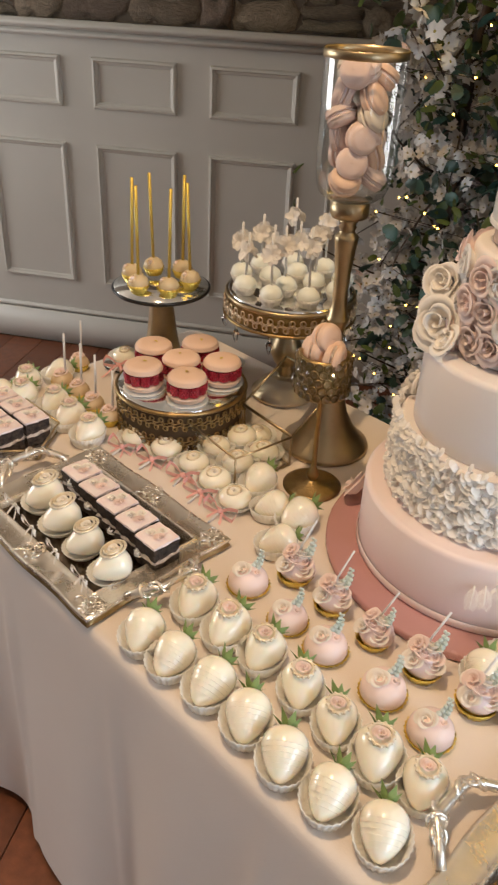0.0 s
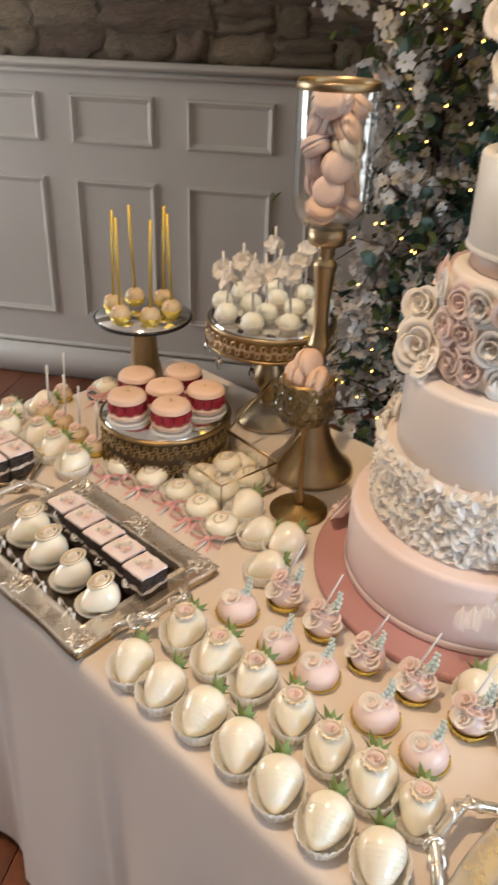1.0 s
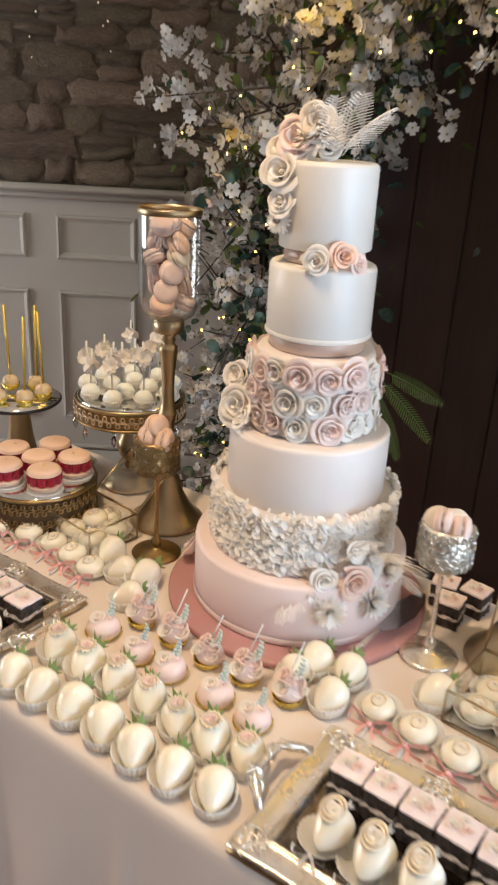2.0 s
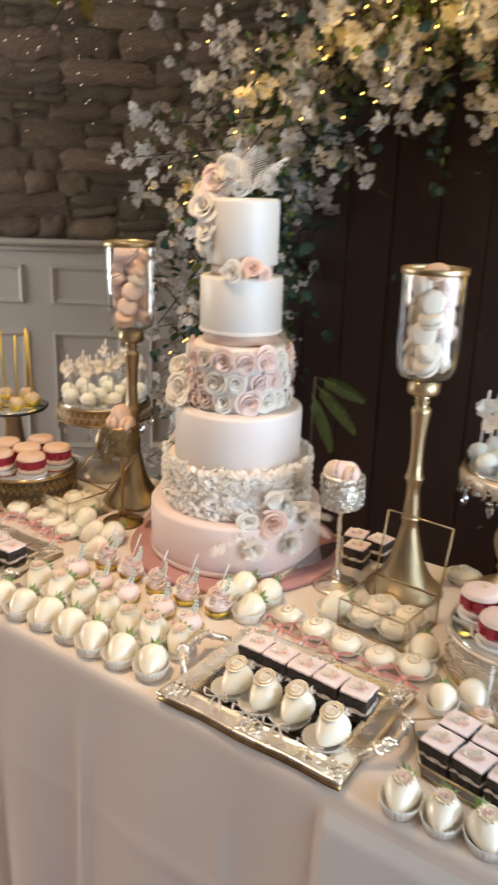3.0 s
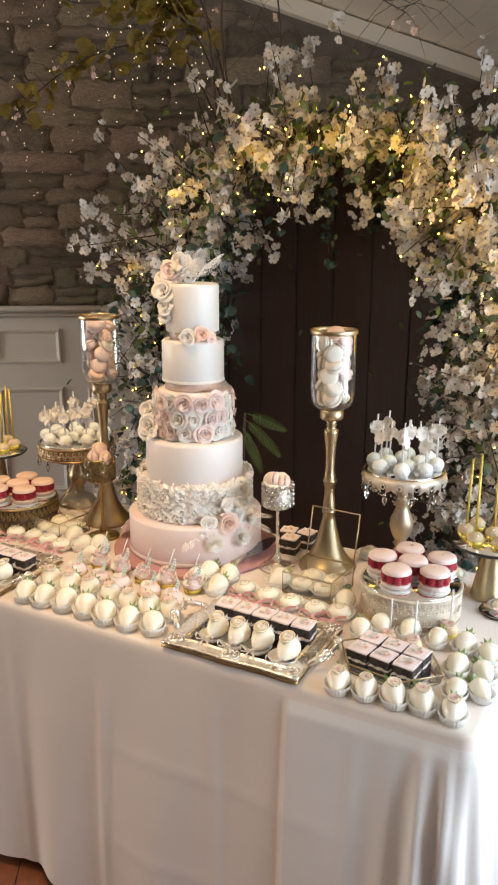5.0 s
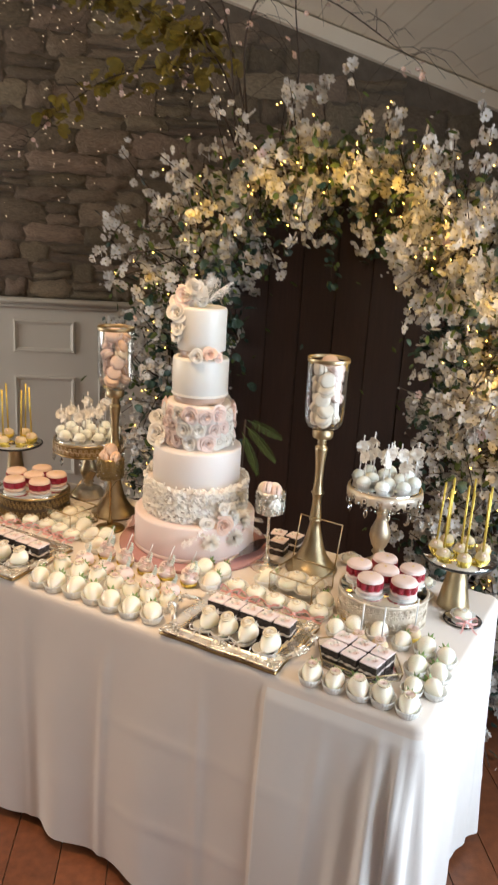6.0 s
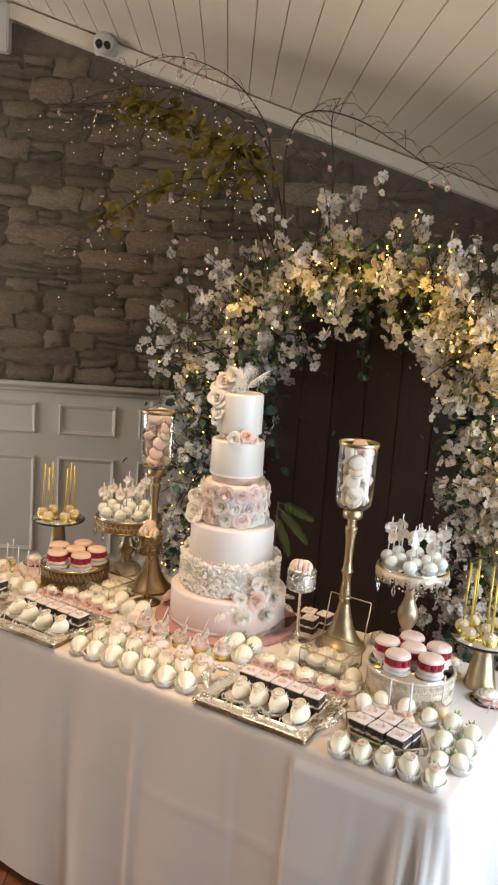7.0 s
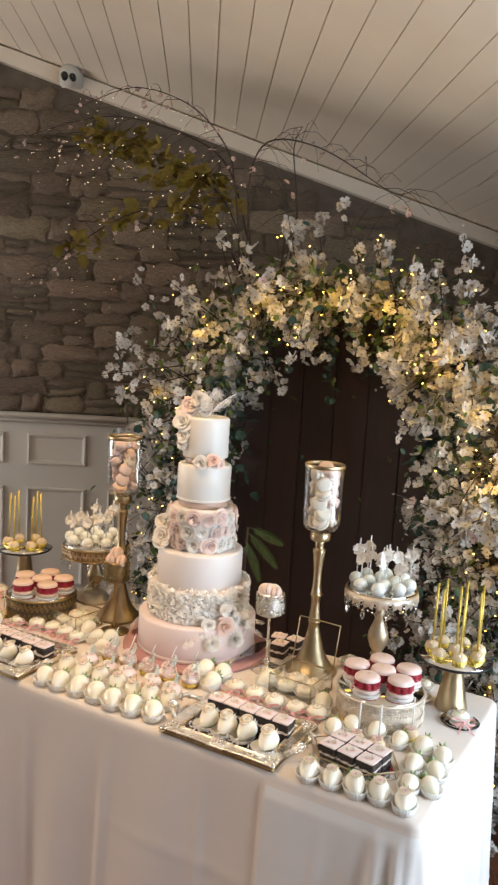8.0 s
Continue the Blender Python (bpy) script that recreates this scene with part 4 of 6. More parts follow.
hex_tray(0.448, 0.150, -8, "six-sided glass tray with brass edges holding brownies")
hex_tray(-0.955, 0.150, 0, "six-sided glass tray with brass edges beside the silver tray")


# ---- brass and glass boxes with open lids ----
def jewel_box(x, y, rot, w, d, h, lean, label):
    ob = thing("glass_box", label, "glass box", "brass-edged glass boxes", pose(x, y, TOP + 0.001, 0, 0, rot))
    c = [(-w / 2, -d / 2), (w / 2, -d / 2), (w / 2, d / 2), (-w / 2, d / 2)]
    bm = bmesh.new()
    for i in range(4):
        j = (i + 1) % 4
        bm_tube([(*c[i], 0.002), (*c[j], 0.002)], 0.0019, 6, bm)
        bm_tube([(*c[i], h), (*c[j], h)], 0.0019, 6, bm)
        bm_tube([(*c[i], 0.002), (*c[i], h)], 0.0019, 6, bm)
    part("edge", bm, GOLD, ob, "thin brass edges")
    bm = bmesh.new()
    for i in range(4):
        j = (i + 1) % 4
        put_rows(bm, [(*c[i], 0.002), (*c[j], 0.002), (*c[j], h), (*c[i], h)], [(0, 1, 2, 3)])
    g = part("pane", bm, GLASS, ob, "clear glass panes", smooth=False)
    g.visible_shadow = False
    part("mirror_base", bm_box(-w / 2 + 0.003, w / 2 - 0.003, -d / 2 + 0.003, d / 2 - 0.003, 0.002, 0.004), PLATE_MIRROR, ob, smooth=False)
    bm = bmesh.new()
    q = [(-w / 2, 0), (w / 2, 0), (w / 2, d), (-w / 2, d)]
    for i in range(4):
        j = (i + 1) % 4
        bm_tube([(q[i][0], 0, q[i][1]), (q[j][0], 0, q[j][1])], 0.0019, 6, bm)
    lid = part("lid", bm, GOLD, ob, "open brass-edged lid", m=pose(0, d / 2, h + 0.002, -lean, 0, 0))
    bm = bmesh.new()
    put_rows(bm, [(q[0][0], 0, q[0][1]), (q[1][0], 0, q[1][1]), (q[2][0], 0, q[2][1]), (q[3][0], 0, q[3][1])], [(0, 1, 2, 3)])
    g = part("pane", bm, GLASS, lid, smooth=False)
    g.visible_shadow = False
    return ob


jewel_box(0.178, 0.412, -4, 0.130, 0.124, 0.055, 14, "small brass-edged glass box with an open lid")
jewel_box(-0.640, 0.405, -6, 0.130, 0.115, 0.055, 55, "small brass-edged glass box with its lid propped open")

# ---- cake server on the board ----
server = thing("cake_server", "silver cake server leaning on the pink cake board", "cake server", m=pose(-0.052, 0.395, TOP + 0.014, 5, 0, -8))
bm = bm_tube([(0, -0.055, 0.004), (0, -0.02, 0.007), (0, 0.03, 0.010), (0, 0.065, 0.008)], 0.0058, 8, None, 0.6)
bm_ball(0.008, bm, pose(0, -0.055, 0.004), 8, 6)
part("handle", bm, SILVER, server, "ornate cast handle")
bm = bmesh.new()
prof = [(0.004, 0.065), (0.018, 0.085), (0.024, 0.13), (0.015, 0.175), (0.002, 0.195)]
va = [bm.verts.new((-w, y, 0.008)) for w, y in prof] + [bm.verts.new((w, y, 0.008)) for w, y in reversed(prof)]
bm.faces.new(va)
bmesh.ops.solidify(bm, geom=bm.faces[:], thickness=0.0015)
part("blade", bm, STEEL, server, "polished blade", smooth=False)


# ---- flower arch ----
def joined(name, parent, sources, mats, placed, label):
    """One mesh out of many copies: placed holds (source index, matrix)."""
    vs, fs, ms, base = [], [], [], 0
    cache = []
    for me in sources:
        co = np.empty(len(me.vertices) * 3)
        me.vertices.foreach_get("co", co)
        cache.append((co.reshape(-1, 3), [tuple(p.vertices) for p in me.polygons], [p.material_index for p in me.polygons]))
    for k, m in placed:
        co, faces, mi = cache[k]
        mm = np.array(m)
        vs.append(co @ mm[:3, :3].T + mm[:3, 3])
        fs.extend(tuple(i + base for i in f) for f in faces)
        ms.extend(mi)
        base += len(co)
    me = bpy.data.meshes.new(name)
    me.from_pydata(np.concatenate(vs).tolist(), [], fs)
    for m in mats:
        me.materials.append(m)
    me.polygons.foreach_set("material_index", ms)
    me.polygons.foreach_set("use_smooth", [True] * len(fs))
    me.update()
    ob = new(name, me)
    if parent is not None:
        ob.parent = parent
    return tagged(ob, label, kind="stuff")


ARCH_Y, ARCH_X, ARCH_W, SPRING, RISE = 1.20, -0.15, 0.66, 1.28, 0.62
arch = thing("flower_arch", "arch of white blossom, ivy and twigs behind the table", "flower arch", m=pose(0, ARCH_Y, 0))


def arch_point(u):
    """Centre line of the arch and its outward normal; u runs from 0 at the foot beside the wall to 1 at the other foot."""
    leg = SPRING / (2 * SPRING + math.pi * 0.64)
    if u < leg:
        return Vector((ARCH_X - ARCH_W, 0, SPRING * u / leg)), Vector((-1, 0, 0))
    if u > 1 - leg:
        return Vector((ARCH_X + ARCH_W, 0, SPRING * (1 - u) / leg)), Vector((1, 0, 0))
    a = math.pi * (1 - (u - leg) / (1 - 2 * leg))
    return Vector((ARCH_X + ARCH_W * math.cos(a), 0, SPRING + RISE * math.sin(a))), Vector((math.cos(a), 0, math.sin(a)))


bm = bm_tube([arch_point(i / 60)[0] for i in range(61)], 0.012, 8)
part("arch_frame", bm, TWIG, arch, "dark metal hoop")
ra = random.Random(21)


def thickness(u):
    return 0.11 + 0.10 * math.exp(-((u - 0.30) / 0.12) ** 2) + 0.14 * math.exp(-((u - 0.80) / 0.18) ** 2)


bm = bmesh.new()
tips = []
for k in range(640):
    u = ra.uniform(0.03, 0.97) if k < 430 else ra.uniform(0.6, 0.97)
    p, nrm = arch_point(u)
    out = ra.gauss(0, 1)
    d = (nrm * out + Vector((ra.gauss(0, 0.5), ra.gauss(-0.1, 0.7), ra.gauss(0.1, 0.6)))).normalized()
    length = (0.10 + 1.15 * thickness(u)) * ra.uniform(0.5, 1.25) * (1.0 if out > 0 else 0.75)
    bend = Vector((ra.gauss(0, 0.3), ra.gauss(0, 0.3), ra.gauss(0.0, 0.4)))
    pts = [p + d * (length * t) + bend * (length * t * t * 0.6) for t in (0, 0.25, 0.5, 0.75, 1.0)]
    bm_tube(pts, 0.0035, 5, bm, 0.35)
    tips.append((pts, u))
tagged(part("twig", bm, TWIG, arch, "dark blossom twigs"), kind="stuff")

BLOSSOMS = [blossom_mesh("blossom", 0.0195, [PETAL, YELLOW_LEAF], s) for s in range(5)] + [blossom_mesh("blossom", 0.017, [BLUSH_PETAL, YELLOW_LEAF], 9)]
leaf_bm = bmesh.new()
bm_petal(leaf_bm, pose(0, 0, 0), 0.026, 0.045, curl=0.35, nu=2, nv=3, cup=-0.2)
LEAF_ME = finish(leaf_bm, "leaf", LEAF)
leaf_bm = bmesh.new()
for side in (-40, 0, 40):
    bm_petal(leaf_bm, pose(0, 0, 0, 0, side, 0), 0.028, 0.042, curl=0.25, nu=2, nv=2, cup=-0.15)
IVY_ME = finish(leaf_bm, "ivy_leaf", DARK_LEAF)
for i in range(len(IVY_ME.polygons)):
    IVY_ME.polygons[i].material_index = 1


def any_turn(bias=0.0):
    return pose(0, 0, 0, 90 + ra.gauss(0, 45) * (1 - bias), ra.uniform(-60, 60), 0) @ pose(0, 0, 0, 0, 0, ra.uniform(0, 360))


spots = []
for pts, u in tips:
    for c in range(ra.randint(4, 8)):
        t = 1 - 0.8 * ra.random() ** 1.5
        i = min(3, int(t * 4))
        p = pts[i].lerp(pts[i + 1], t * 4 - i)
        near = ra.uniform(0.010, 0.022)
        for k in range(ra.randint(2, 4)):
            spots.append((p + Vector((ra.gauss(0, near), ra.gauss(0, near), ra.gauss(0, near))), u, ra.uniform(0.62, 1.2)))
    for c in range(ra.randint(0, 2)):
        spots.append((pts[4] + Vector((ra.gauss(0, 0.02), ra.gauss(0, 0.02), ra.gauss(0, 0.02))), u, ra.uniform(0.25, 0.4)))
ra.shuffle(spots)
spots.sort(key=lambda q: q[0].y)
rest = []
for i, (p, u, grow) in enumerate(spots):
    m = Matrix.Translation(p) @ pose(0, 0, 0, 90 + ra.gauss(0, 42), 0, 0) @ pose(0, 0, 0, 0, ra.gauss(0, 40), 0) @ pose(0, 0, 0, 0, 0, ra.uniform(0, 360)) @ Matrix.Diagonal((grow, grow, grow * ra.uniform(0.6, 1.6), 1))
    k = 5 if ra.random() < 0.07 else ra.randrange(5)
    if i < 300:
        share("blossom", BLOSSOMS[k], arch, m)
    else:
        rest.append((k, m))
MATS = [PETAL, YELLOW_LEAF]
joined("blossom_mass", arch, BLOSSOMS[:5], MATS, [(min(k, 4), m) for k, m in rest], "white blossom")

leaves = []
for k in range(4400):
    u = ra.uniform(0.0, 1.0)
    p, nrm = arch_point(u)
    w = thickness(u)
    q = p + nrm * ra.gauss(-0.01, w * 0.62) + Vector((ra.gauss(0, 0.03), ra.gauss(0.05, 0.085) if k % 3 else ra.gauss(-0.08, 0.08), ra.gauss(0, 0.03)))
    leaves.append((0 if ra.random() < (0.75 if 0.3 < u < 0.8 else 0.4) else 1, Matrix.Translation(q) @ pose(0, 0, 0, ra.uniform(60, 170), ra.uniform(-50, 50), ra.uniform(-180, 180)) @ Matrix.Scale(ra.uniform(0.38, 0.75), 4)))
joined("foliage", arch, [LEAF_ME, IVY_ME], [LEAF, DARK_LEAF], leaves, "green leaves and dark ivy")

# ivy trails that hang from the inner edge of the arch
trail_leaves, trail_bloom = [], []
for k in range(52):
    u = ra.uniform(0.24, 0.76) if k < 26 else ra.uniform(0.22, 0.36) if k < 42 else ra.uniform(0.64, 0.76)
    p, nrm = arch_point(u)
    start = p - nrm * (0.55 * thickness(u) + 0.02) + Vector((0, ra.gauss(0.0, 0.05), 0))
    length = ra.uniform(0.08, 0.30)
    side = ra.gauss(0, 0.06)
    pts = [start + Vector((side * t, 0.02 * math.sin(5 * t), -length * t)) - nrm * (0.05 * t) for t in (0, 0.25, 0.5, 0.75, 1.0)]
    part("ivy_trail", bm_tube(pts, 0.0012, 4), TWIG, arch)
    for j in range(int(length * 130)):
        q = pts[ra.randrange(5)].lerp(pts[ra.randrange(5)], ra.random()) + Vector((ra.gauss(0, 0.012), ra.gauss(0, 0.015), 0))
        m = Matrix.Translation(q) @ pose(0, 0, 0, ra.uniform(70, 170), ra.uniform(-50, 50), ra.uniform(-180, 180)) @ Matrix.Scale(ra.uniform(0.3, 0.65), 4)
        trail_leaves.append((0 if ra.random() < 0.3 else 1, m))
    for j in range(ra.randint(0, 3)):
        trail_bloom.append((ra.randrange(5), Matrix.Translation(pts[ra.randrange(1, 5)] + Vector((ra.gauss(0, 0.02), -0.01, 0))) @ any_turn(0.3) @ Matrix.Scale(ra.uniform(0.5, 0.9), 4)))
joined("ivy_leaves", arch, [LEAF_ME, IVY_ME], [LEAF, DARK_LEAF], trail_leaves, "dark hanging ivy leaves")
joined("trailing_blossom", arch, BLOSSOMS[:5], MATS, trail_bloom, "white trailing blossom")

# fern beside the cake
fern = thing("fern", "dark green fern fronds hanging inside the arch", "fern", m=pose(-0.365, 1.04, 0.91))
for fx, fz, turn, span in ((0.01, 0.10, 100, 0.17), (0.0, 0.08, 122, 0.19), (-0.01, 0.05, 144, 0.17)):
    part("frond", frond_bm(span, 0.024, 24, 0.25), FERN_GREEN, fern, m=pose(fx, 0, fz, 0, turn, 0))
part("stalk", bm_tube([(0, 0, 0.10), (-0.01, 0.01, -0.03), (-0.02, 0.03, -0.4), (-0.05, 0.06, -0.90)], 0.004, 6), TWIG, fern)

# fairy lights wound through the arch
bm, wire = bmesh.new(), []
for k in range(270):
    u = 0.5 + ra.gauss(0.10, 0.16)
    if k > 225:
        u = ra.uniform(0.10, 0.34)
    u = min(0.97, max(0.02, u))
    p, nrm = arch_point(u)
    q = p + nrm * ra.gauss(0.0, 0.10) + Vector((0, ra.gauss(-0.10, 0.06), 0))
    bmesh.ops.create_icosphere(bm, subdivisions=1, radius=0.0029, matrix=Matrix.Translation(q))
    wire.append((u, q))
wire.sort(key=lambda w: w[0])
lights = thing("fairy_lights", "warm white fairy lights wound through the blossom", "fairy lights", m=pose(0, ARCH_Y, 0))
tagged(part("bulb", bm, BULB, lights, "glowing warm bulbs"), kind="stuff")
part("wire", bm_tube([q for u, q in wire], 0.0007, 4), TWIG, lights, "thin dark wire")
for i, u in enumerate((0.33, 0.40, 0.46, 0.51, 0.56, 0.61, 0.66, 0.71, 0.77, 0.83)):
    p, nrm = arch_point(u)
    d = bpy.data.lights.new("fairy_glow", "POINT")
    d.energy, d.color, d.shadow_soft_size = (0.45, 0.65, 0.8, 0.9, 1.0, 1.0, 1.0, 0.8, 0.4, 0.15)[i], (1.0, 0.57, 0.05), 0.07
    o = new("fairy_glow", d)
    o.location = (p.x, ARCH_Y - 0.21, p.z - 0.02)

# bare twigs with yellow leaves and tiny lights above the arch
spray = thing("twig_spray", "bare arching twigs with yellow leaves and tiny white lights", "twigs", m=pose(0, ARCH_Y + 0.05, 0))
STEMS = (((-0.56, 2.00), (-0.60, 2.30), (-0.66, 2.46), (-0.85, 2.63), (-1.17, 2.74), (-1.50, 2.70)),
         ((-0.52, 2.00), (-0.55, 2.30), (-0.48, 2.46), (-0.27, 2.43), (-0.02, 2.28), (0.05, 2.24)),
         ((-0.55, 1.95), (-0.68, 2.26), (-0.95, 2.42), (-1.25, 2.54), (-1.55, 2.57)),
         ((-0.60, 1.95), (-0.78, 2.22), (-1.10, 2.22), (-1.40, 2.08), (-1.58, 1.95)),
         ((-0.58, 2.10), (-0.70, 2.40), (-0.95, 2.55), (-1.3, 2.63), (-1.75, 2.56)),
         ((-0.35, 2.00), (-0.33, 2.20), (-0.36, 2.42), (-0.33, 2.50)),
         ((0.45, 1.95), (0.50, 2.10), (0.52, 2.25), (0.54, 2.36)))


def spline(ctrl, n):
    out = []
    for i in range(len(ctrl) - 1):
        p0, p1, p2, p3 = (Vector(ctrl[min(max(j, 0), len(ctrl) - 1)]) for j in (i - 1, i, i + 1, i + 2))
        for k in range(n):
            t = k / n
            out.append(0.5 * (2 * p1 + (p2 - p0) * t + (2 * p0 - 5 * p1 + 4 * p2 - p3) * t * t + (3 * p1 - p0 - 3 * p2 + p3) * t ** 3))
    out.append(Vector(ctrl[-1]))
    return out


bulbs, leafy, pinks = bmesh.new(), [], []
for si, ctrl in enumerate(STEMS):
    path = [Vector((p.x, 0.05 * math.sin(3 * p.x + si), p.y)) for p in spline(ctrl, 6)]
    part("twig", bm_tube(path, 0.0042, 6, None, 0.3), TWIG, spray)
    for i in range(6, len(path)):
        if si in (5, 6) and i % 3:
            continue
        # thin side shoots that arch over and droop
        for c in range(2):
            d = Vector((ra.gauss(-0.5 if si != 1 else 0.4, 0.5), ra.gauss(0, 0.3), ra.uniform(-0.1, 0.7))).normalized()
            L = ra.uniform(0.10, 0.28)
            sub = [path[i] + d * (L * t) + Vector((0, 0, -L * 0.8 * t * t)) for t in (0, 0.3, 0.6, 1.0)]
            if c == 0:
                part("shoot", bm_tube(sub, 0.0013, 4, None, 0.4), TWIG, spray)
            if si not in (1, 5, 6) and c == 0:
                bmesh.ops.create_icosphere(bulbs, subdivisions=1, radius=0.0018, matrix=Matrix.Translation(sub[3]))
        # strings of tiny lights that hang down the wall
        if si not in (1, 5, 6) and i % 2 == 0:
            q, gap = path[i] + Vector((ra.gauss(0, 0.05), 0.02, 0)), ra.uniform(0.045, 0.10)
            for k in range(ra.randint(1, 6)):
                q = q + Vector((ra.gauss(0, 0.018), 0, -gap * ra.uniform(0.6, 1.4)))
                bmesh.ops.create_icosphere(bulbs, subdivisions=1, radius=0.0017, matrix=Matrix.Translation(q))
        if si in (2, 3) and i < 20:
            for k in range(9 if si == 2 else 3):
                leafy.append((0, Matrix.Translation(path[i] + Vector((ra.gauss(0, 0.04), ra.gauss(0, 0.03), ra.gauss(-0.01, 0.035)))) @ pose(0, 0, 0, ra.uniform(60, 150), ra.uniform(-60, 60), ra.uniform(0, 360)) @ Matrix.Scale(ra.uniform(0.7, 1.25), 4)))
        if ra.random() < 0.35:
            for k in range(3):
                pinks.append((0, Matrix.Translation(path[i] + Vector((ra.gauss(0, 0.03), ra.gauss(0, 0.02), ra.gauss(-0.02, 0.03)))) @ any_turn() @ Matrix.Scale(ra.uniform(0.5, 0.9), 4)))
tagged(part("bulb", bulbs, BULB_WHITE, spray, "tiny glowing white bulbs"), kind="stuff")
yl = bmesh.new()
for side in (-42, 0, 42):
    bm_petal(yl, pose(0, 0, 0, 0, side, 0), 0.028, 0.045, curl=0.2, nu=2, nv=2, cup=-0.1)
YL_ME = finish(yl, "leaf", YELLOW_LEAF)
joined("yellow_leaves", spray, [YL_ME], [YELLOW_LEAF], leafy, "yellow-green autumn leaves")
joined("blossom", spray, [BLOSSOMS[5]], [BLUSH_PETAL, YELLOW_LEAF], pinks, "faded pink blossom")

# ---- dark plank screen inside the arch ----
screen = thing("plank_screen", "dark brown wooden plank screen with a rounded top behind the arch", "screen", m=pose(0, 1.45, 0))
for k in range(11):
    x0 = -0.945 + 0.145 * k
    far = (x0 + 0.0725 - ARCH_X) / 0.84
    top = SPRING + 0.60 * math.sqrt(max(0.0, 1 - far * far))
    part("plank", bm_box(x0 + 0.001, x0 + 0.144, -0.012, 0.012, 0.0, top, 0.003), DARK_WOOD, screen, smooth=False, m=pose(0, 0.003 * math.sin(k * 1.7), 0))
for z in (0.3, 0.8, 1.2):
    part("batten", bm_box(-0.93, 0.63, 0.017, 0.045, z - 0.05, z + 0.05, 0.003), DARK_WOOD, screen, smooth=False)

# ---- ceiling spotlight above the table ----
fixture = thing("ceiling_spotlight", "white spotlight fitting on the sloping ceiling", "spotlight", m=look(SPOT, (-0.56, 0.20, 0.75)))
part("can", bm_lathe([(0.052, 0.012), (0.056, 0.02), (0.056, 0.10), (0.03, 0.12), (0.001, 0.122)], 28), WHITE_PAINT, fixture, "white metal can")
part("stem", bm_tube([(0, 0, 0.12), (0, 0.03, 0.23)], 0.008, 8), WHITE_PAINT, fixture)

# ---- security camera under the ceiling ----
cctv = thing("security_camera", "white dome security camera with a dark lens fixed to the cornice", "security camera", m=ROOM @ pose(-0.10, -0.062, 2.975) @ Matrix.Scale(1.3, 4))
part("bracket", bm_box(-0.045, 0.045, -0.01, 0.006, -0.03, 0.045, 0.006), WHITE_PAINT, cctv)
part("body", bm_ball(0.042, m=pose(0, -0.042, 0.005), u=20, v=14), WHITE_PAINT, cctv, "white plastic ball")
part("lens", bm_lathe([(0.001, 0.0), (0.013, 0.0), (0.015, -0.006), (0.015, -0.02)], 18), BLACK, cctv, "dark lens", m=pose(-0.014, -0.085, -0.006, 80, 0, 0))
part("lens", bm_lathe([(0.001, 0.0), (0.011, 0.0), (0.013, -0.006), (0.013, -0.02)], 18), BLACK, cctv, "dark infrared window", m=pose(0.016, -0.084, -0.008, 80, 0, 0))

# ---- sweets ----
rf = random.Random(77)


def cup_bm(r0, r1, h, n=26, bm=None, m=None):
    """A fluted paper cup, open at the top."""
    prof = [(0.001, 0.0006), (r0, 0.0006), (r0 + (r1 - r0) * 0.5, h * 0.5), (r1, h), (r1 - 0.0009, h), (r0 - 0.0006, 0.0016), (0.001, 0.0016)]
    return bm_lathe(prof, n * 4, bm, m, flute=n, depth=0.026)


def berry_girth(t):
    """Share of the full radius at t along the berry: slender tip, broad shoulders."""
    return max(0.02, 1.50 * t ** 0.55 * (1 - t ** 3.6) ** 0.55 / 1.05)


def berry_bm(r, length):
    """A plump berry along z with its tip at the origin."""
    prof = [(0.0005, 0.0)] + [(r * berry_girth(t), length * t) for t in (0.015, 0.05, 0.10, 0.18, 0.28, 0.40, 0.52, 0.64, 0.75, 0.85, 0.92, 0.97)] + [(0.0005, length)]
    return bm_lathe(prof, 22)


def calyx_bm(r):
    """A star of pointed leaves round a short stalk, in one piece."""
    bm = bmesh.new()
    n = 7
    root = [bm.verts.new((r * 0.14 * math.cos(2 * math.pi * i / (2 * n)), r * 0.14 * math.sin(2 * math.pi * i / (2 * n)), 0)) for i in range(2 * n)]
    for k in range(n):
        a, up, far = 2 * math.pi * (2 * k + 1) / (2 * n) + rf.uniform(-0.12, 0.12), rf.uniform(0.45, 1.1), rf.uniform(0.75, 1.1)
        side = Vector((-math.sin(a), math.cos(a), 0)) * (r * 0.25)
        mids = [Vector((r * 0.5 * far * math.cos(a), r * 0.5 * far * math.sin(a), r * 0.42 * up)) + side * q for q in (-1, 0, 1)]
        mids[1].z -= r * 0.06
        vs = [bm.verts.new(p) for p in mids]
        tip = bm.verts.new((r * far * math.cos(a), r * far * math.sin(a), r * up))
        r0, r1, r2 = root[2 * k], root[2 * k + 1], root[(2 * k + 2) % (2 * n)]
        for f in ((r0, vs[0], vs[1], r1), (r1, vs[1], vs[2], r2), (vs[0], tip, vs[1]), (vs[1], tip, vs[2])):
            bm.faces.new(f)
    top = [bm.verts.new((v.co.x * 0.6, v.co.y * 0.6, r * 0.5)) for v in root]
    for i in range(2 * n):
        j = (i + 1) % (2 * n)
        bm.faces.new((root[i], root[j], top[j], top[i]))
    bm.faces.new(top)
    return bm


SMALL_ROSE = [rose_mesh("rose", 0.0095, SUGAR, 2, 11), rose_mesh("rose", 0.0095, PINK_SUGAR, 2, 12)]


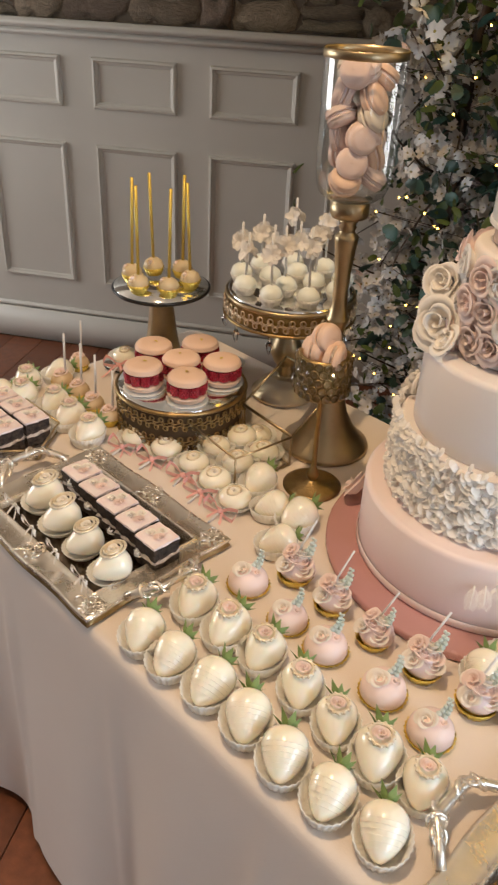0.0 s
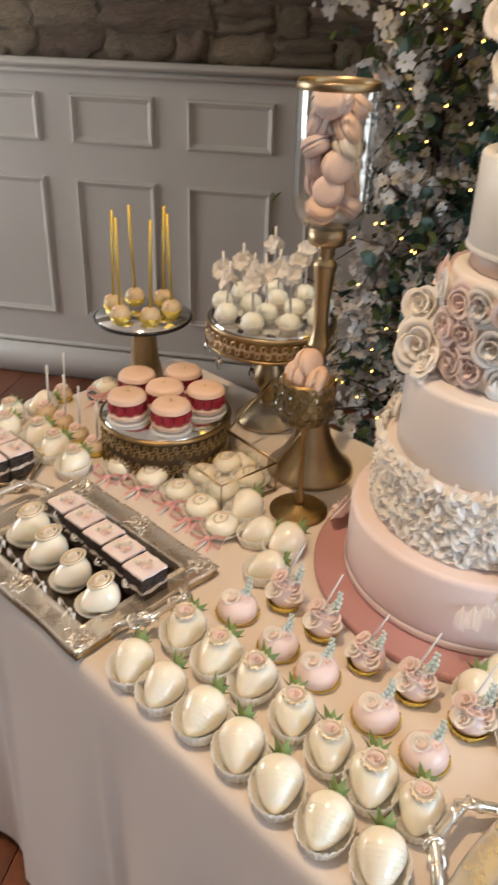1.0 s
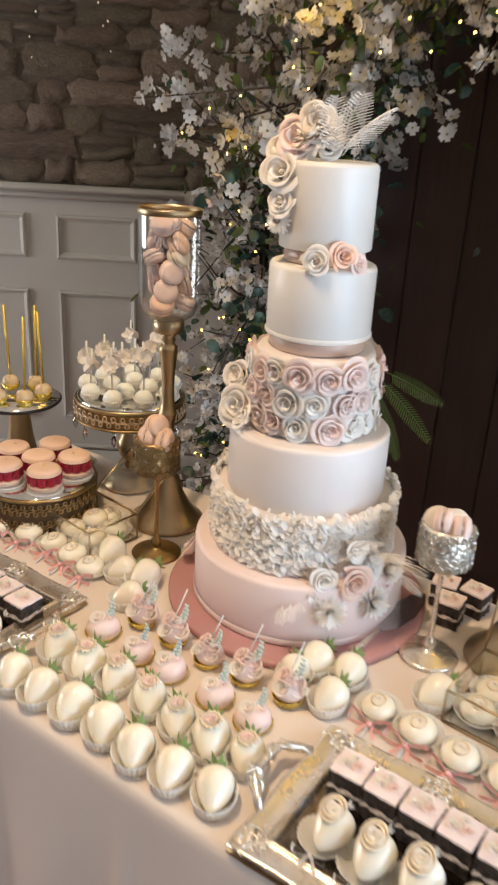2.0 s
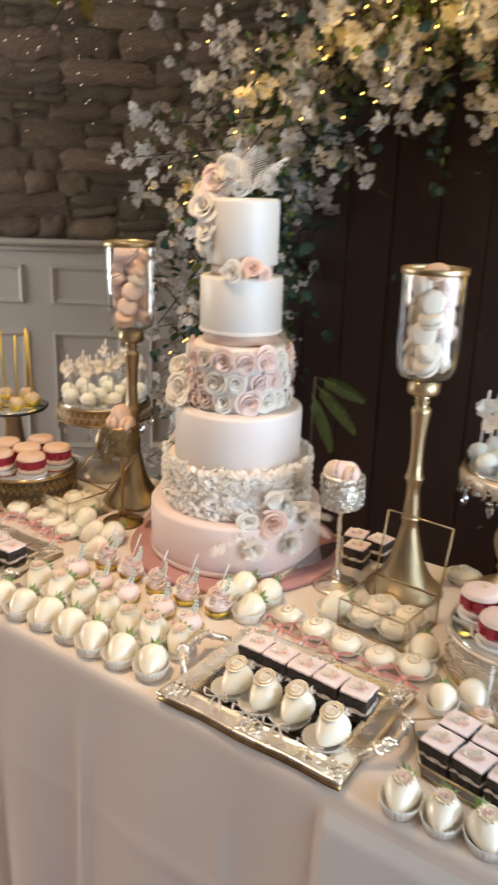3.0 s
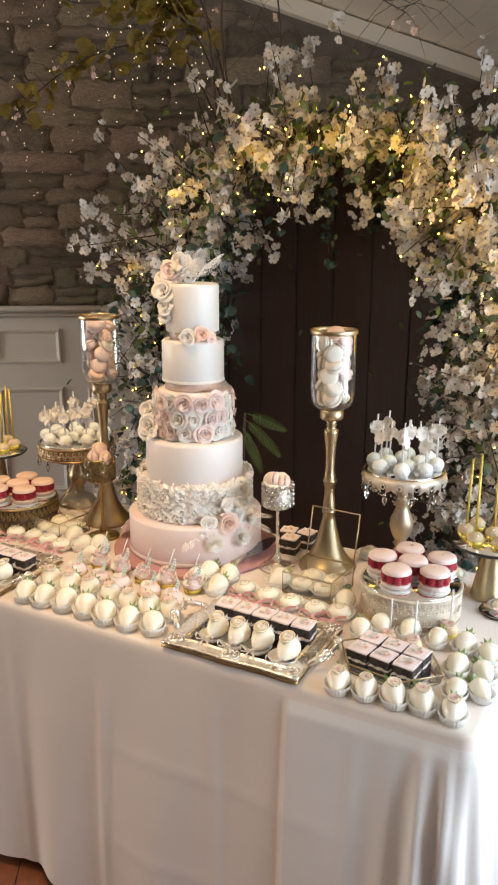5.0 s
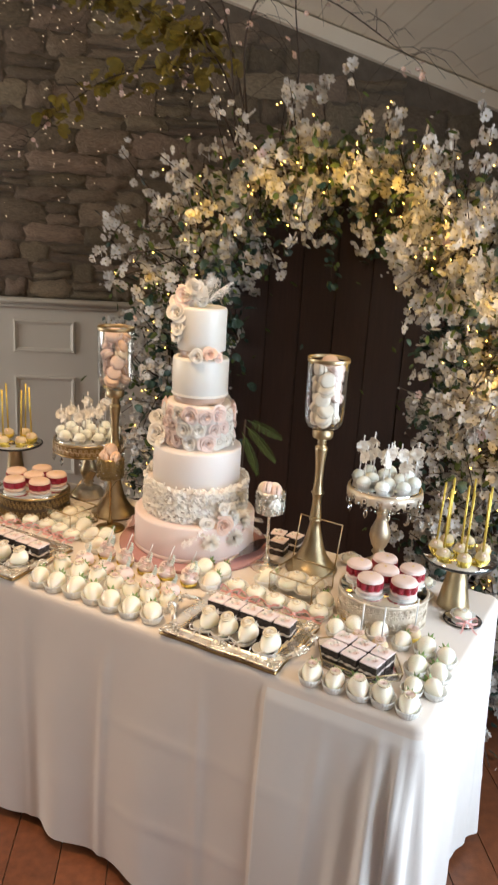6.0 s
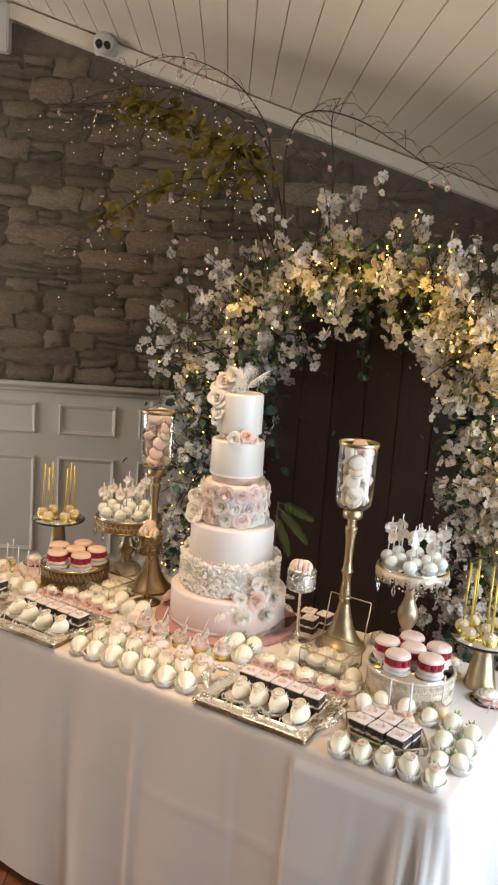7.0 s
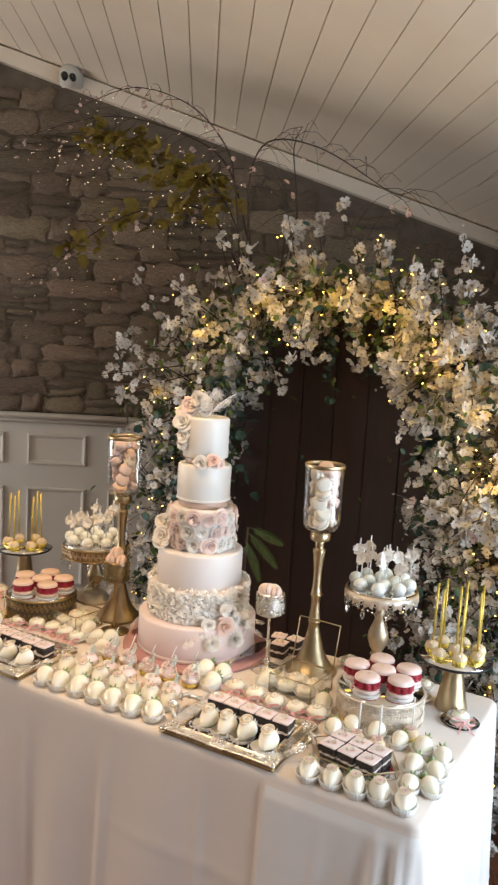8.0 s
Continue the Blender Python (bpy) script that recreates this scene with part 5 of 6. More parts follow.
def bow_bm(w):
    """A ribbon bow lying flat, with two loops, a knot and two tails towards -y."""
    bm = bmesh.new()
    for side in (-1, 1):
        pts = [(0, 0), (0.45, 0.20), (0.95, 0.34), (1.0, 0.0), (0.95, -0.18), (0.45, -0.12), (0, 0)]
        zs = [0.004, 0.012, 0.013, 0.010, 0.006, 0.003, 0.003]
        top, low = [], []
        for (px, py), z in zip(pts, zs):
            top.append(bm.verts.new((side * px * w, py * w, z + 0.004)))
            low.append(bm.verts.new((side * px * w * 0.96, py * w - 0.002, z - 0.002)))
        for i in range(len(pts) - 1):
            bm.faces.new((top[i], top[i + 1], low[i + 1], low[i]))
        tail = [(0.1, 0, 0.005), (0.35, -0.45, 0.003), (0.5, -0.95, 0.0015), (0.75, -1.3, 0.001)]
        va = [bm.verts.new((side * a * w - 0.002, b * w, z)) for a, b, z in tail]
        vb = [bm.verts.new((side * a * w + 0.003, b * w, z + 0.001)) for a, b, z in tail]
        for i in range(3):
            bm.faces.new((va[i], va[i + 1], vb[i + 1], vb[i]))
    bm_ball(w * 0.16, bm, pose(0, 0, 0.006), 8, 6)
    return bm


def strawberry(decorated, label, group):
    ob = thing("chocolate_strawberry", label, "strawberry", group)
    part("paper_cup", cup_bm(0.0225, 0.0282, 0.019, m=pose(0, -0.003, 0) @ Matrix.Diagonal((0.96, 1.10, 1, 1))), PAPER, ob, "white fluted paper cup")
    tilt = pose(0, -0.026, 0.0110, -77, 0, 0)
    part("berry", berry_bm(0.0225, 0.053), WHITE_CHOC, ob, "white chocolate coating", m=tilt)
    part("calyx", calyx_bm(0.0165), CALYX, ob, "green leaves", m=tilt @ pose(0, 0, 0.0508))
    if decorated:
        bm = bm_torus(0.0108, 0.0019, seg=22, sides=5)
        for k in range(13):
            bm_ball(0.0019, bm, pose(0, 0, 0, 0, 0, 360 * k / 13) @ pose(0.0121, 0, 0.0005), 6, 4)
        part("ring", bm, PEARL_GOLD, ob, "pale gold filigree ring", m=tilt @ pose(0, -0.0228, 0.034, 84, 0, 0))
        share("rose", SMALL_ROSE[1], ob, tilt @ pose(0, -0.0216, 0.034, 84, 0, 0) @ Matrix.Scale(0.9, 4), "tiny pink sugar rose")
    else:
        turns, pts = 8, []
        for k in range(turns * 14 + 1):
            z = 0.008 + 0.036 * k / (turns * 14)
            rr, a = 0.0225 * berry_girth(z / 0.053), 2 * math.pi * k / 14
            pts.append((rr * math.cos(a), rr * math.sin(a), z + 0.004 * math.sin(a)))
        bm = bm_tube(pts, 0.00022, 4)
        part("drizzle", bm, WHITE_CHOC, ob, "thin white chocolate drizzle", m=tilt)
    return ob


def sprig_bm(h):
    """A curled sugar sprig along z: a bent stem with paired beads."""
    pts = [(0.16 * h * math.sin(2.4 * t), 0, h * t) for t in (0, 0.2, 0.4, 0.6, 0.8, 1.0)]
    bm = bm_tube(pts, h * 0.07, 5, None, 0.6)
    for k in range(1, 6):
        x, y, z = pts[k]
        for side in (-1, 1):
            bm_ball(h * (0.13 - 0.013 * k), bm, pose(x + side * h * (0.13 - 0.014 * k), -0.03 * h, z), 6, 4)
    return bm


def mini_dome(label):
    ob = thing("mini_cake", label, "cake", "pink dome cakes")
    part("foil_base", cup_bm(0.0255, 0.0285, 0.005, 26), FOIL, ob, "gold foil case")
    part("dome", bm_lathe([(0.001, 0.002), (0.0245, 0.002), (0.0262, 0.006), (0.0250, 0.0075), (0.0262, 0.010), (0.0245, 0.017), (0.0195, 0.0245), (0.011, 0.029), (0.001, 0.0305)], 28), PINK_CHOC, ob, "pink glazed dome")
    share("rose", SMALL_ROSE[0], ob, pose(-0.005, -0.006, 0.0265, 22, -10, 0) @ Matrix.Scale(1.5, 4))
    share("rose", SMALL_ROSE[1], ob, pose(0.009, -0.002, 0.0260, 10, 24, 40) @ Matrix.Scale(1.05, 4))
    part("sprig", sprig_bm(0.030), MINT, ob, "pale mint sugar sprig", m=pose(0.004, 0.006, 0.026, -12, 8, 0))
    return ob


def flower_pop(label):
    ob = thing("cake_pop", label, "cake pop", "pink flower pops")
    part("foil_cup", cup_bm(0.019, 0.0245, 0.013, 20), FOIL, ob, "yellow foil case")
    part("pop", bm_lathe([(0.001, 0.002), (0.018, 0.003), (0.0235, 0.011), (0.0235, 0.019), (0.018, 0.030), (0.010, 0.039), (0.001, 0.043)], 24), PINK_CHOC, ob, m=pose(0, 0, 0.001, -14, 0, 0))
    for k in range(8):
        share("rose", SMALL_ROSE[k % 2], ob, pose((0.016 - 0.0014 * k) * math.cos(k * 2.2), -0.003 + (0.016 - 0.0014 * k) * math.sin(k * 2.2), 0.022 + 0.0026 * k, rf.uniform(-30, 40), rf.uniform(-30, 30), 0) @ Matrix.Scale(1.55, 4))
    part("sprig", sprig_bm(0.034), MINT, ob, "pale mint sugar sprig", m=pose(0.005, 0.008, 0.034, -10, 10, 0))
    part("stick", bm_tube([(-0.006, 0.004, 0.03), (0.012, 0.018, 0.092)], 0.0014, 6), STICK, ob, "thin white stick")
    return ob


def heart_puff(bow, label, group):
    ob = thing("chocolate_heart", label, "chocolate", group)
    part("paper_cup", cup_bm(0.024, 0.0345, 0.014), PAPER, ob, "white fluted paper cup")
    part("puff", bm_lathe([(0.001, 0.002), (0.021, 0.003), (0.0255, 0.011), (0.0245, 0.018), (0.018, 0.0245), (0.008, 0.0275), (0.001, 0.028)], 26), WHITE_CHOC, ob)
    bm = bm_torus(0.0095, 0.0016, m=Matrix.Diagonal((1, 1.2, 1, 1)), seg=22, sides=5)
    for k in range(12):
        bm_ball(0.0014, bm, pose(0.0095 * math.cos(k * math.pi / 6), 0.0114 * math.sin(k * math.pi / 6), 0.001), 5, 4)
    part("cameo_ring", bm, PEARL_GOLD, ob, "gold cameo ring", m=pose(0, -0.003, 0.0268, 6, 0, 0))
    share("rose", SMALL_ROSE[0], ob, pose(0, -0.003, 0.0258) @ Matrix.Scale(0.78, 4), "tiny sugar rose")
    if bow:
        part("bow", bow_bm(0.031), PINK_RIBBON, ob, "pink satin bow", m=pose(0.002, -0.033, 0.002, 18, 0, 0))
        part("stick", bm_tube([(0, -0.02, 0.006), (0.003, -0.062, 0.0025)], 0.0016, 6), STICK, ob, "white stick")
    return ob


def cameo_berry(label):
    ob = thing("chocolate_strawberry", label, "strawberry", "cameo strawberries on the trays")
    part("paper_cup", cup_bm(0.022, 0.030, 0.012), PAPER, ob, "white fluted paper cup")
    part("berry", berry_bm(0.0240, 0.056), WHITE_CHOC, ob, m=pose(0.004, -0.026, 0.019, -74, 0, -10))
    bm = bm_torus(0.0120, 0.0017, m=Matrix.Diagonal((1, 1.25, 1, 1)), seg=24, sides=6)
    bm_torus(0.0085, 0.0015, bm, Matrix.Translation((0, 0, 0.001)) @ Matrix.Diagonal((1, 1.25, 1, 1)), 20, 5)
    part("cameo_ring", bm, PEARL_GOLD, ob, "pale gold cameo ring", m=pose(0.006, 0.006, 0.0510, 10, 0, 0) @ Matrix.Scale(1.15, 4))
    share("rose", SMALL_ROSE[0], ob, pose(0.006, 0.006, 0.0495, 10, 0, 0), "tiny sugar rose")
    part("bow", bow_bm(0.020), SUGAR, ob, "small ivory bow", m=pose(0.001, -0.036, 0.018, 50, 0, 0))
    part("leaf_tip", calyx_bm(0.010), SUGAR, ob, m=pose(0.014, 0.034, 0.03, -60, 0, 0))
    return ob


def brownie(label, group):
    ob = thing("brownie", label, "brownie", group)
    w = 0.0218

    def slab(z0, z1, inset, seed, jag):
        rb = random.Random(seed)
        bm = bmesh.new()
        rings = []
        for z in (z0, (z0 + z1) / 2, z1):
            ring = []
            for side in range(4):
                for i in range(6):
                    t = -1 + i / 3
                    px, py = ((t, -1), (1, t), (-t, 1), (-1, -t))[side]
                    k = w - inset + rb.uniform(-jag, jag)
                    ring.append(bm.verts.new((px * k, py * k, z + rb.uniform(-jag, jag) * 0.6)))
            rings.append(ring)
        for a, b in zip(rings, rings[1:]):
            for i in range(24):
                bm.faces.new((a[i], a[(i + 1) % 24], b[(i + 1) % 24], b[i]))
        bm.faces.new(rings[0][::-1])
        bm.faces.new(rings[-1])
        return bm
    part("crumb", slab(0.0012, 0.018, 0.0, 1, 0.0011), BROWNIE, ob, "dark chocolate crumb", smooth=False)
    part("cream_layer", slab(0.0170, 0.0250, 0.0002, 2, 0.0020), CREAM, ob, "uneven cream layer", smooth=False)
    part("crumb", slab(0.0228, 0.0425, 0.0003, 3, 0.0011), BROWNIE, ob, "dark chocolate crumb", smooth=False)
    part("frosting", slab(0.0422, 0.0458, 0.0002, 4, 0.0007), FROSTING, ob, "pale pink frosting", smooth=False)
    for k in range(3):
        share("rose", SMALL_ROSE[k % 2], ob, pose((-0.008, 0.008, 0.001)[k], (-0.004, -0.001, 0.009)[k], 0.0455, 0, 0, 70 * k) @ Matrix.Scale(0.95, 4), "piped rosette" if k == 0 else "")
    return ob


def raspberry_macaron(label, shell_mat):
    ob = thing("raspberry_macaron", label, "macaron", "raspberry macarons on the drum stands")
    part("paper", bm_lathe([(0.001, 0.0006), (0.031, 0.0008), (0.036, 0.003), (0.035, 0.0036), (0.001, 0.0016)], 48, flute=20, depth=0.03), PAPER, ob, "white doily")

    def big(z, flip):
        r = 0.0325
        prof = [(0.001, 0), (r * 0.92, 0), (r * 1.02, 0.001), (r * 1.03, 0.0035), (r * 0.98, 0.0045), (r * 0.99, 0.007), (r * 0.90, 0.0105), (r * 0.6, 0.0125), (0.001, 0.0132)]
        return part("shell", bm_lathe(prof, 30), shell_mat, ob, m=pose(0, 0, z, 180 if flip else 0, 0, 0))
    big(0.0175, True)
    big(0.038, False)
    part("cream", bm_lathe([(0.001, 0.0175), (0.018, 0.0175), (0.019, 0.038), (0.001, 0.038)], 20), CREAM, ob)
    bm = bmesh.new()
    for i in range(4):
        for k in range(8):
            bm_ball(0.0030, bm, pose(0.0062 * math.cos(k * math.pi / 4 + i * 0.4), 0.0062 * math.sin(k * math.pi / 4 + i * 0.4), -0.006 + 0.0042 * i), 6, 4)
    bm_ball(0.0075, bm, Matrix.Diagonal((0.9, 0.9, 1.25, 1)), 8, 6)
    me = finish(bm, "raspberry", RASPBERRY)
    for k in range(10):
        share("raspberry", me, ob, pose(0, 0, 0.0278, 0, 0, 36 * k) @ pose(0.0258, 0, 0, 0, 0, 40 * k))
    bm = bmesh.new()
    bm_petal(bm, pose(0, 0, 0, 80, 0, 0), 0.005, 0.007, nu=2, nv=2)
    part("gold_leaf", bm, FOIL, ob, "fleck of gold leaf", m=pose(0.002, 0, 0.052))
    return ob


def ball_pop(cup_mat, ball_mat, stick_mat, stick, flower, label, group):
    ob = thing("cake_pop", label, "cake pop", group)
    part("case", cup_bm(0.0145, 0.0205, 0.016, 20), cup_mat, ob, "fluted case")
    part("ball", bm_lathe([(0.001, 0.002), (0.012, 0.003), (0.0185, 0.012), (0.0195, 0.019), (0.0165, 0.027), (0.009, 0.033), (0.001, 0.035)], 22), ball_mat, ob)
    part("stick", bm_tube([(0, 0, 0.03), (rf.uniform(-0.003, 0.003), 0.002, stick)], 0.0030 if not flower else 0.0021, 8), stick_mat, ob, "stick")
    if flower:
        bm = bmesh.new()
        for k in range(9):
            bm_petal(bm, pose(0, 0, 0, 0, 0, 360 * k / 9) @ pose(0, -0.001, 0, rf.uniform(45, 85), 0, 0), 0.012, 0.0165, curl=0.3, nu=3, nv=2, cup=0.2)
        part("sugar_flower", bm, SUGAR, ob, "ivory sugar flower", m=pose(0, -0.003, stick - 0.034, 70, 0, 25))
        part("sugar_flower", bm_copy(ob), SUGAR, ob, "ivory sugar flower", m=pose(0.003, 0.004, stick - 0.030, -70, 10, 25))
    else:
        part("cameo", bm_torus(0.0065, 0.0020, seg=14, sides=5), CARAMEL, ob, "caramel cameo ring", m=pose(0, -0.0125, 0.0285, 48, 0, 0))
        part("cameo_heart", bm_ball(0.0042, u=8, v=5), PINK_CHOC, ob, "small pink bead", m=pose(0, -0.0125, 0.0288))
    return ob


def bm_copy(ob):
    bm = bmesh.new()
    for c in ob.children:
        if c.name.startswith("sugar_flower"):
            bm.from_mesh(c.data)
            break
    return bm


def rose_pop(label):
    ob = thing("cake_pop", label, "cake pop", "caramel rose pops")
    part("case", cup_bm(0.0165, 0.021, 0.014, 20), FOIL, ob, "gold fluted case")
    part("ball", bm_lathe([(0.001, 0.002), (0.015, 0.003), (0.020, 0.012), (0.0195, 0.021), (0.014, 0.029), (0.001, 0.033)], 22), CARAMEL, ob)
    share("rose", ROSE[1], ob, pose(0, -0.002, 0.027, 12, 0, 0) @ Matrix.Scale(0.72, 4), "blush sugar rose")
    part("stick", bm_tube([(0.002, 0.006, 0.028), (0.003, 0.009, 0.108)], 0.0021, 8), STICK, ob, "white stick")
    return ob


def scatter(src, spots, z=TOP, spin=14, size=0.06, turn=0, grow=1.0):
    for x, y in spots:
        k = grow * (1 + rf.uniform(-size, size))
        c = copy_thing(src, pose(x, y, z + 0.001, 0, 0, turn + rf.uniform(-spin, spin)))
        c.scale = (k, k, k)


def discard(*obs):
    for ob in obs:
        for c in list(ob.children_recursive):
            bpy.data.objects.remove(c)
        bpy.data.objects.remove(ob)


PLAIN = strawberry(False, "white chocolate strawberry with drizzle in a paper cup", "plain dipped strawberries")
RING = strawberry(True, "white chocolate strawberry with gold ring and pink rose", "ringed dipped strawberries")
scatter(PLAIN, [(-0.416, 0.034), (-0.362, 0.036), (-0.301, 0.042), (-0.240, 0.041), (-0.180, 0.036), (-0.119, 0.039), (-0.058, 0.046)], turn=24, spin=12, grow=1.10)
scatter(RING, [(-0.415, 0.117), (-0.353, 0.116), (-0.297, 0.122), (-0.230, 0.117), (-0.172, 0.110), (-0.115, 0.110), (-0.062, 0.118)], turn=24, spin=12, grow=1.10)
scatter(RING, [(0.385, 0.026), (0.439, 0.029), (0.494, 0.032), (0.546, 0.038), (0.604, 0.034)], turn=22, grow=1.02)
scatter(PLAIN, [(0.385, 0.285), (0.445, 0.288), (0.508, 0.282), (0.566, 0.283), (0.620, 0.266), (0.572, 0.190), (0.625, 0.192), (0.590, 0.105), (0.633, 0.125), (0.350, 0.245)], turn=20, spin=30, grow=0.98)
scatter(RING, [(-1.074, 0.262), (-1.030, 0.226), (-0.972, 0.257), (-0.911, 0.250), (-0.846, 0.247)], turn=24, grow=1.10)
scatter(PLAIN, [(-1.07, 0.330), (-1.065, 0.200), (-0.492, 0.335), (-0.428, 0.282), (-0.448, 0.345), (-0.552, 0.366), (-0.100, 0.292), (-0.032, 0.280), (-0.037, 0.345), (0.085, 0.385), (-0.09, 0.335), (0.274, 0.350)], turn=-5, spin=30, grow=1.10)
discard(PLAIN, RING)

DOME = mini_dome("small pink glazed dome cake in a gold foil case")
scatter(DOME, [(-0.403, 0.200), (-0.320, 0.190), (-0.256, 0.190), (-0.168, 0.190), (-0.098, 0.184)], turn=10)
FLOWER_POP = flower_pop("pink cake pop covered with sugar flowers and a mint shell")
scatter(FLOWER_POP, [(-0.371, 0.258), (-0.300, 0.252), (-0.226, 0.246), (-0.157, 0.250), (-0.085, 0.254)], turn=0, spin=20)
discard(DOME, FLOWER_POP)

BOW_HEART = heart_puff(True, "white chocolate puff with gold cameo and pink bow", "white chocolates with bows")
scatter(BOW_HEART, [(-0.791, 0.305), (-0.728, 0.322), (-0.664, 0.328), (-0.606, 0.322), (-0.549, 0.312)], turn=12, spin=8)
scatter(BOW_HEART, [(0.030, 0.312), (0.094, 0.306), (0.158, 0.296), (0.221, 0.296), (0.279, 0.305)], turn=0, spin=8)
scatter(BOW_HEART, [(0.600, 0.497), (-1.045, 0.470)], z=TOP + 0.007, turn=40)
HEART = heart_puff(False, "white chocolate puff with a gold cameo ring", "white chocolates in boxes and cups")
scatter(HEART, [(0.148, 0.387), (0.207, 0.383), (0.151, 0.440), (0.209, 0.437)], z=TOP + 0.006, turn=-4)
scatter(HEART, [(-0.672, 0.383), (-0.612, 0.376), (-0.667, 0.438), (-0.607, 0.432)], z=TOP + 0.006)
scatter(HEART, [(0.225, 0.660), (0.455, 0.640), (-0.900, 0.620), (-0.660, 0.470), (0.470, 0.560)], size=0.15)
discard(BOW_HEART, HEART)
for cx, cy in ((0.600, 0.500), (-1.045, 0.475)):
    coaster = thing("mirror_coaster", "small round mirror plate under a bowed chocolate", "coaster", "round mirror plates", pose(cx, cy, TOP + 0.001))
    part("plate", bm_lathe([(0.001, 0), (0.047, 0), (0.050, 0.002), (0.050, 0.004), (0.048, 0.005)], 40), BLACK, coaster, "dark bevelled edge")
    part("mirror_top", bm_lathe([(0.048, 0.004), (0.046, 0.006), (0.001, 0.006)], 40), PLATE_MIRROR, coaster, "mirror plate")

CAMEO = cameo_berry("large white chocolate strawberry with cameo and ivory bow")
scatter(CAMEO, [(-0.727, 0.084), (-0.665, 0.074), (-0.600, 0.070), (-0.534, 0.067)], z=TOP + 0.006, turn=-4, spin=6)
scatter(CAMEO, [(0.080, 0.072), (0.134, 0.068), (0.187, 0.072), (0.252, 0.060)], z=TOP + 0.006, turn=4, spin=6)
discard(CAMEO)

BROWN = brownie("layered dark brownie with cream and pink frosting", "brownies on the trays")
for k in range(5):
    copy_thing(BROWN, pose(-0.715 + 0.0495 * k, 0.148 - 0.003 * k, TOP + 0.0065, 0, 0, rf.uniform(-3, 3)))
    copy_thing(BROWN, pose(0.070 + 0.0470 * k, 0.156 - 0.002 * k, TOP + 0.0065, 0, 0, rf.uniform(-3, 3)))
for k in range(3):
    for j in range(2):
        small = copy_thing(BROWN, pose(0.448, 0.143, TOP + 0.0065, 0, 0, -8) @ pose(-0.049 + 0.049 * k, -0.0245 + 0.049 * j, 0, 0, 0, rf.uniform(-3, 3)))
        small.scale = (1, 1, 0.84)
        copy_thing(BROWN, pose(-0.955, 0.150, TOP + 0.0065) @ pose(-0.049 + 0.049 * k, -0.0245 + 0.049 * j, 0, 0, 0, rf.uniform(-2, 2)))
for bx, by, a in ((-0.008, 0.640, 10), (0.044, 0.648, -6), (0.020, 0.590, 4)):
    copy_thing(BROWN, pose(bx, by, TOP + 0.001, 0, 0, a))
discard(BROWN)

RASP = raspberry_macaron("peach macaron filled with raspberries on a doily", MACARON_SHELL)
RASP_PALE = raspberry_macaron("pale pink macaron filled with raspberries on a doily", PALE_MACARON)
for dx, dy, src in ((-0.795, 0.410, RASP), (0.412, 0.410, RASP_PALE)):
    for k in range(6):
        a = radians(72 * k + 40)
        r = 0.071 if k < 5 else 0.0
        copy_thing(src, pose(dx + r * math.cos(a), dy + r * math.sin(a), TOP + 0.0838, 0, 0, 50 * k))
discard(RASP, RASP_PALE)

GOLD_POP = ball_pop(FOIL, TAN_POP, STRAW, 0.195, False, "cream cake pop in a gold case with a gold straw", "gold straw pops")
for px, py, pz, n, r in ((-0.990, 0.522, 0.173, 6, 0.058), (0.556, 0.572, 0.142, 7, 0.064)):
    for k in range(n):
        a = 2 * math.pi * k / n + 0.62
        copy_thing(GOLD_POP, pose(px + r * math.cos(a), py + r * math.sin(a), TOP + pz + 0.0035, rf.uniform(-2, 2), rf.uniform(-2, 2), rf.uniform(-40, 40)))
    if n == 7:
        copy_thing(GOLD_POP, pose(px, py, TOP + pz + 0.0035))
discard(GOLD_POP)
PALE_POPS = [ball_pop(PAPER, PALE_MINT, STICK, h, True, "ivory cake pop with a sugar flower on its stick", "ivory flower pops") for h in (0.108, 0.122, 0.135)]
for px, py, pz, R in ((-0.750, 0.628, 0.213, 0.118), (0.312, 0.640, 0.266, 0.104)):
    for n, r, off in ((9 if R > 0.11 else 8, R - 0.026, 0.2), (4, 0.040, 0.5)):
        for k in range(n):
            a = 2 * math.pi * k / n + off
            copy_thing(rf.choice(PALE_POPS), pose(px + r * math.cos(a), py + r * math.sin(a), TOP + pz + 0.0048, rf.uniform(-2, 2), rf.uniform(-2, 2), rf.uniform(-60, 60)))
discard(*PALE_POPS)
ROSE_POP = rose_pop("caramel cake pop with a blush rose on a white stick")
scatter(ROSE_POP, [(-1.085, 0.385), (-1.040, 0.318), (-0.985, 0.318), (-0.926, 0.310), (-0.872, 0.308)])
scatter(ROSE_POP, [(0.352, 0.330), (0.415, 0.235), (0.520, 0.328), (0.470, 0.228)], spin=20)
discard(ROSE_POP)

# macarons standing in the jewelled cups
for (vx, vy), mats in (((-0.505, 0.440), (MACARON_SHELL, MACARON_SHELL)), ((0.032, 0.482), (CREAM_MACARON, PALE_MACARON))):
    for k in range(5 if mats[0] is MACARON_SHELL else 4):
        src = macaron("macaron", 0.0225, mats[k % 2], CREAM, "macaron standing in a jewelled cup", "macarons in the cups")
        src.matrix_basis = pose(vx, vy, TOP + 0.001) @ pose((-0.018, -0.006, 0.006, 0.018, 0.0)[k], (0.003, -0.006, 0.006, -0.002, 0.0)[k], (0.238, 0.243, 0.240, 0.237, 0.262)[k] - 0.004, rf.uniform(-10, 10), 80 + (-14, 6, 10, 16, -6)[k], (-72, 15, -50, 32, -10)[k] + rf.uniform(-8, 8))

# ---- pieces of the wall and the floor ----
rs = random.Random(9)


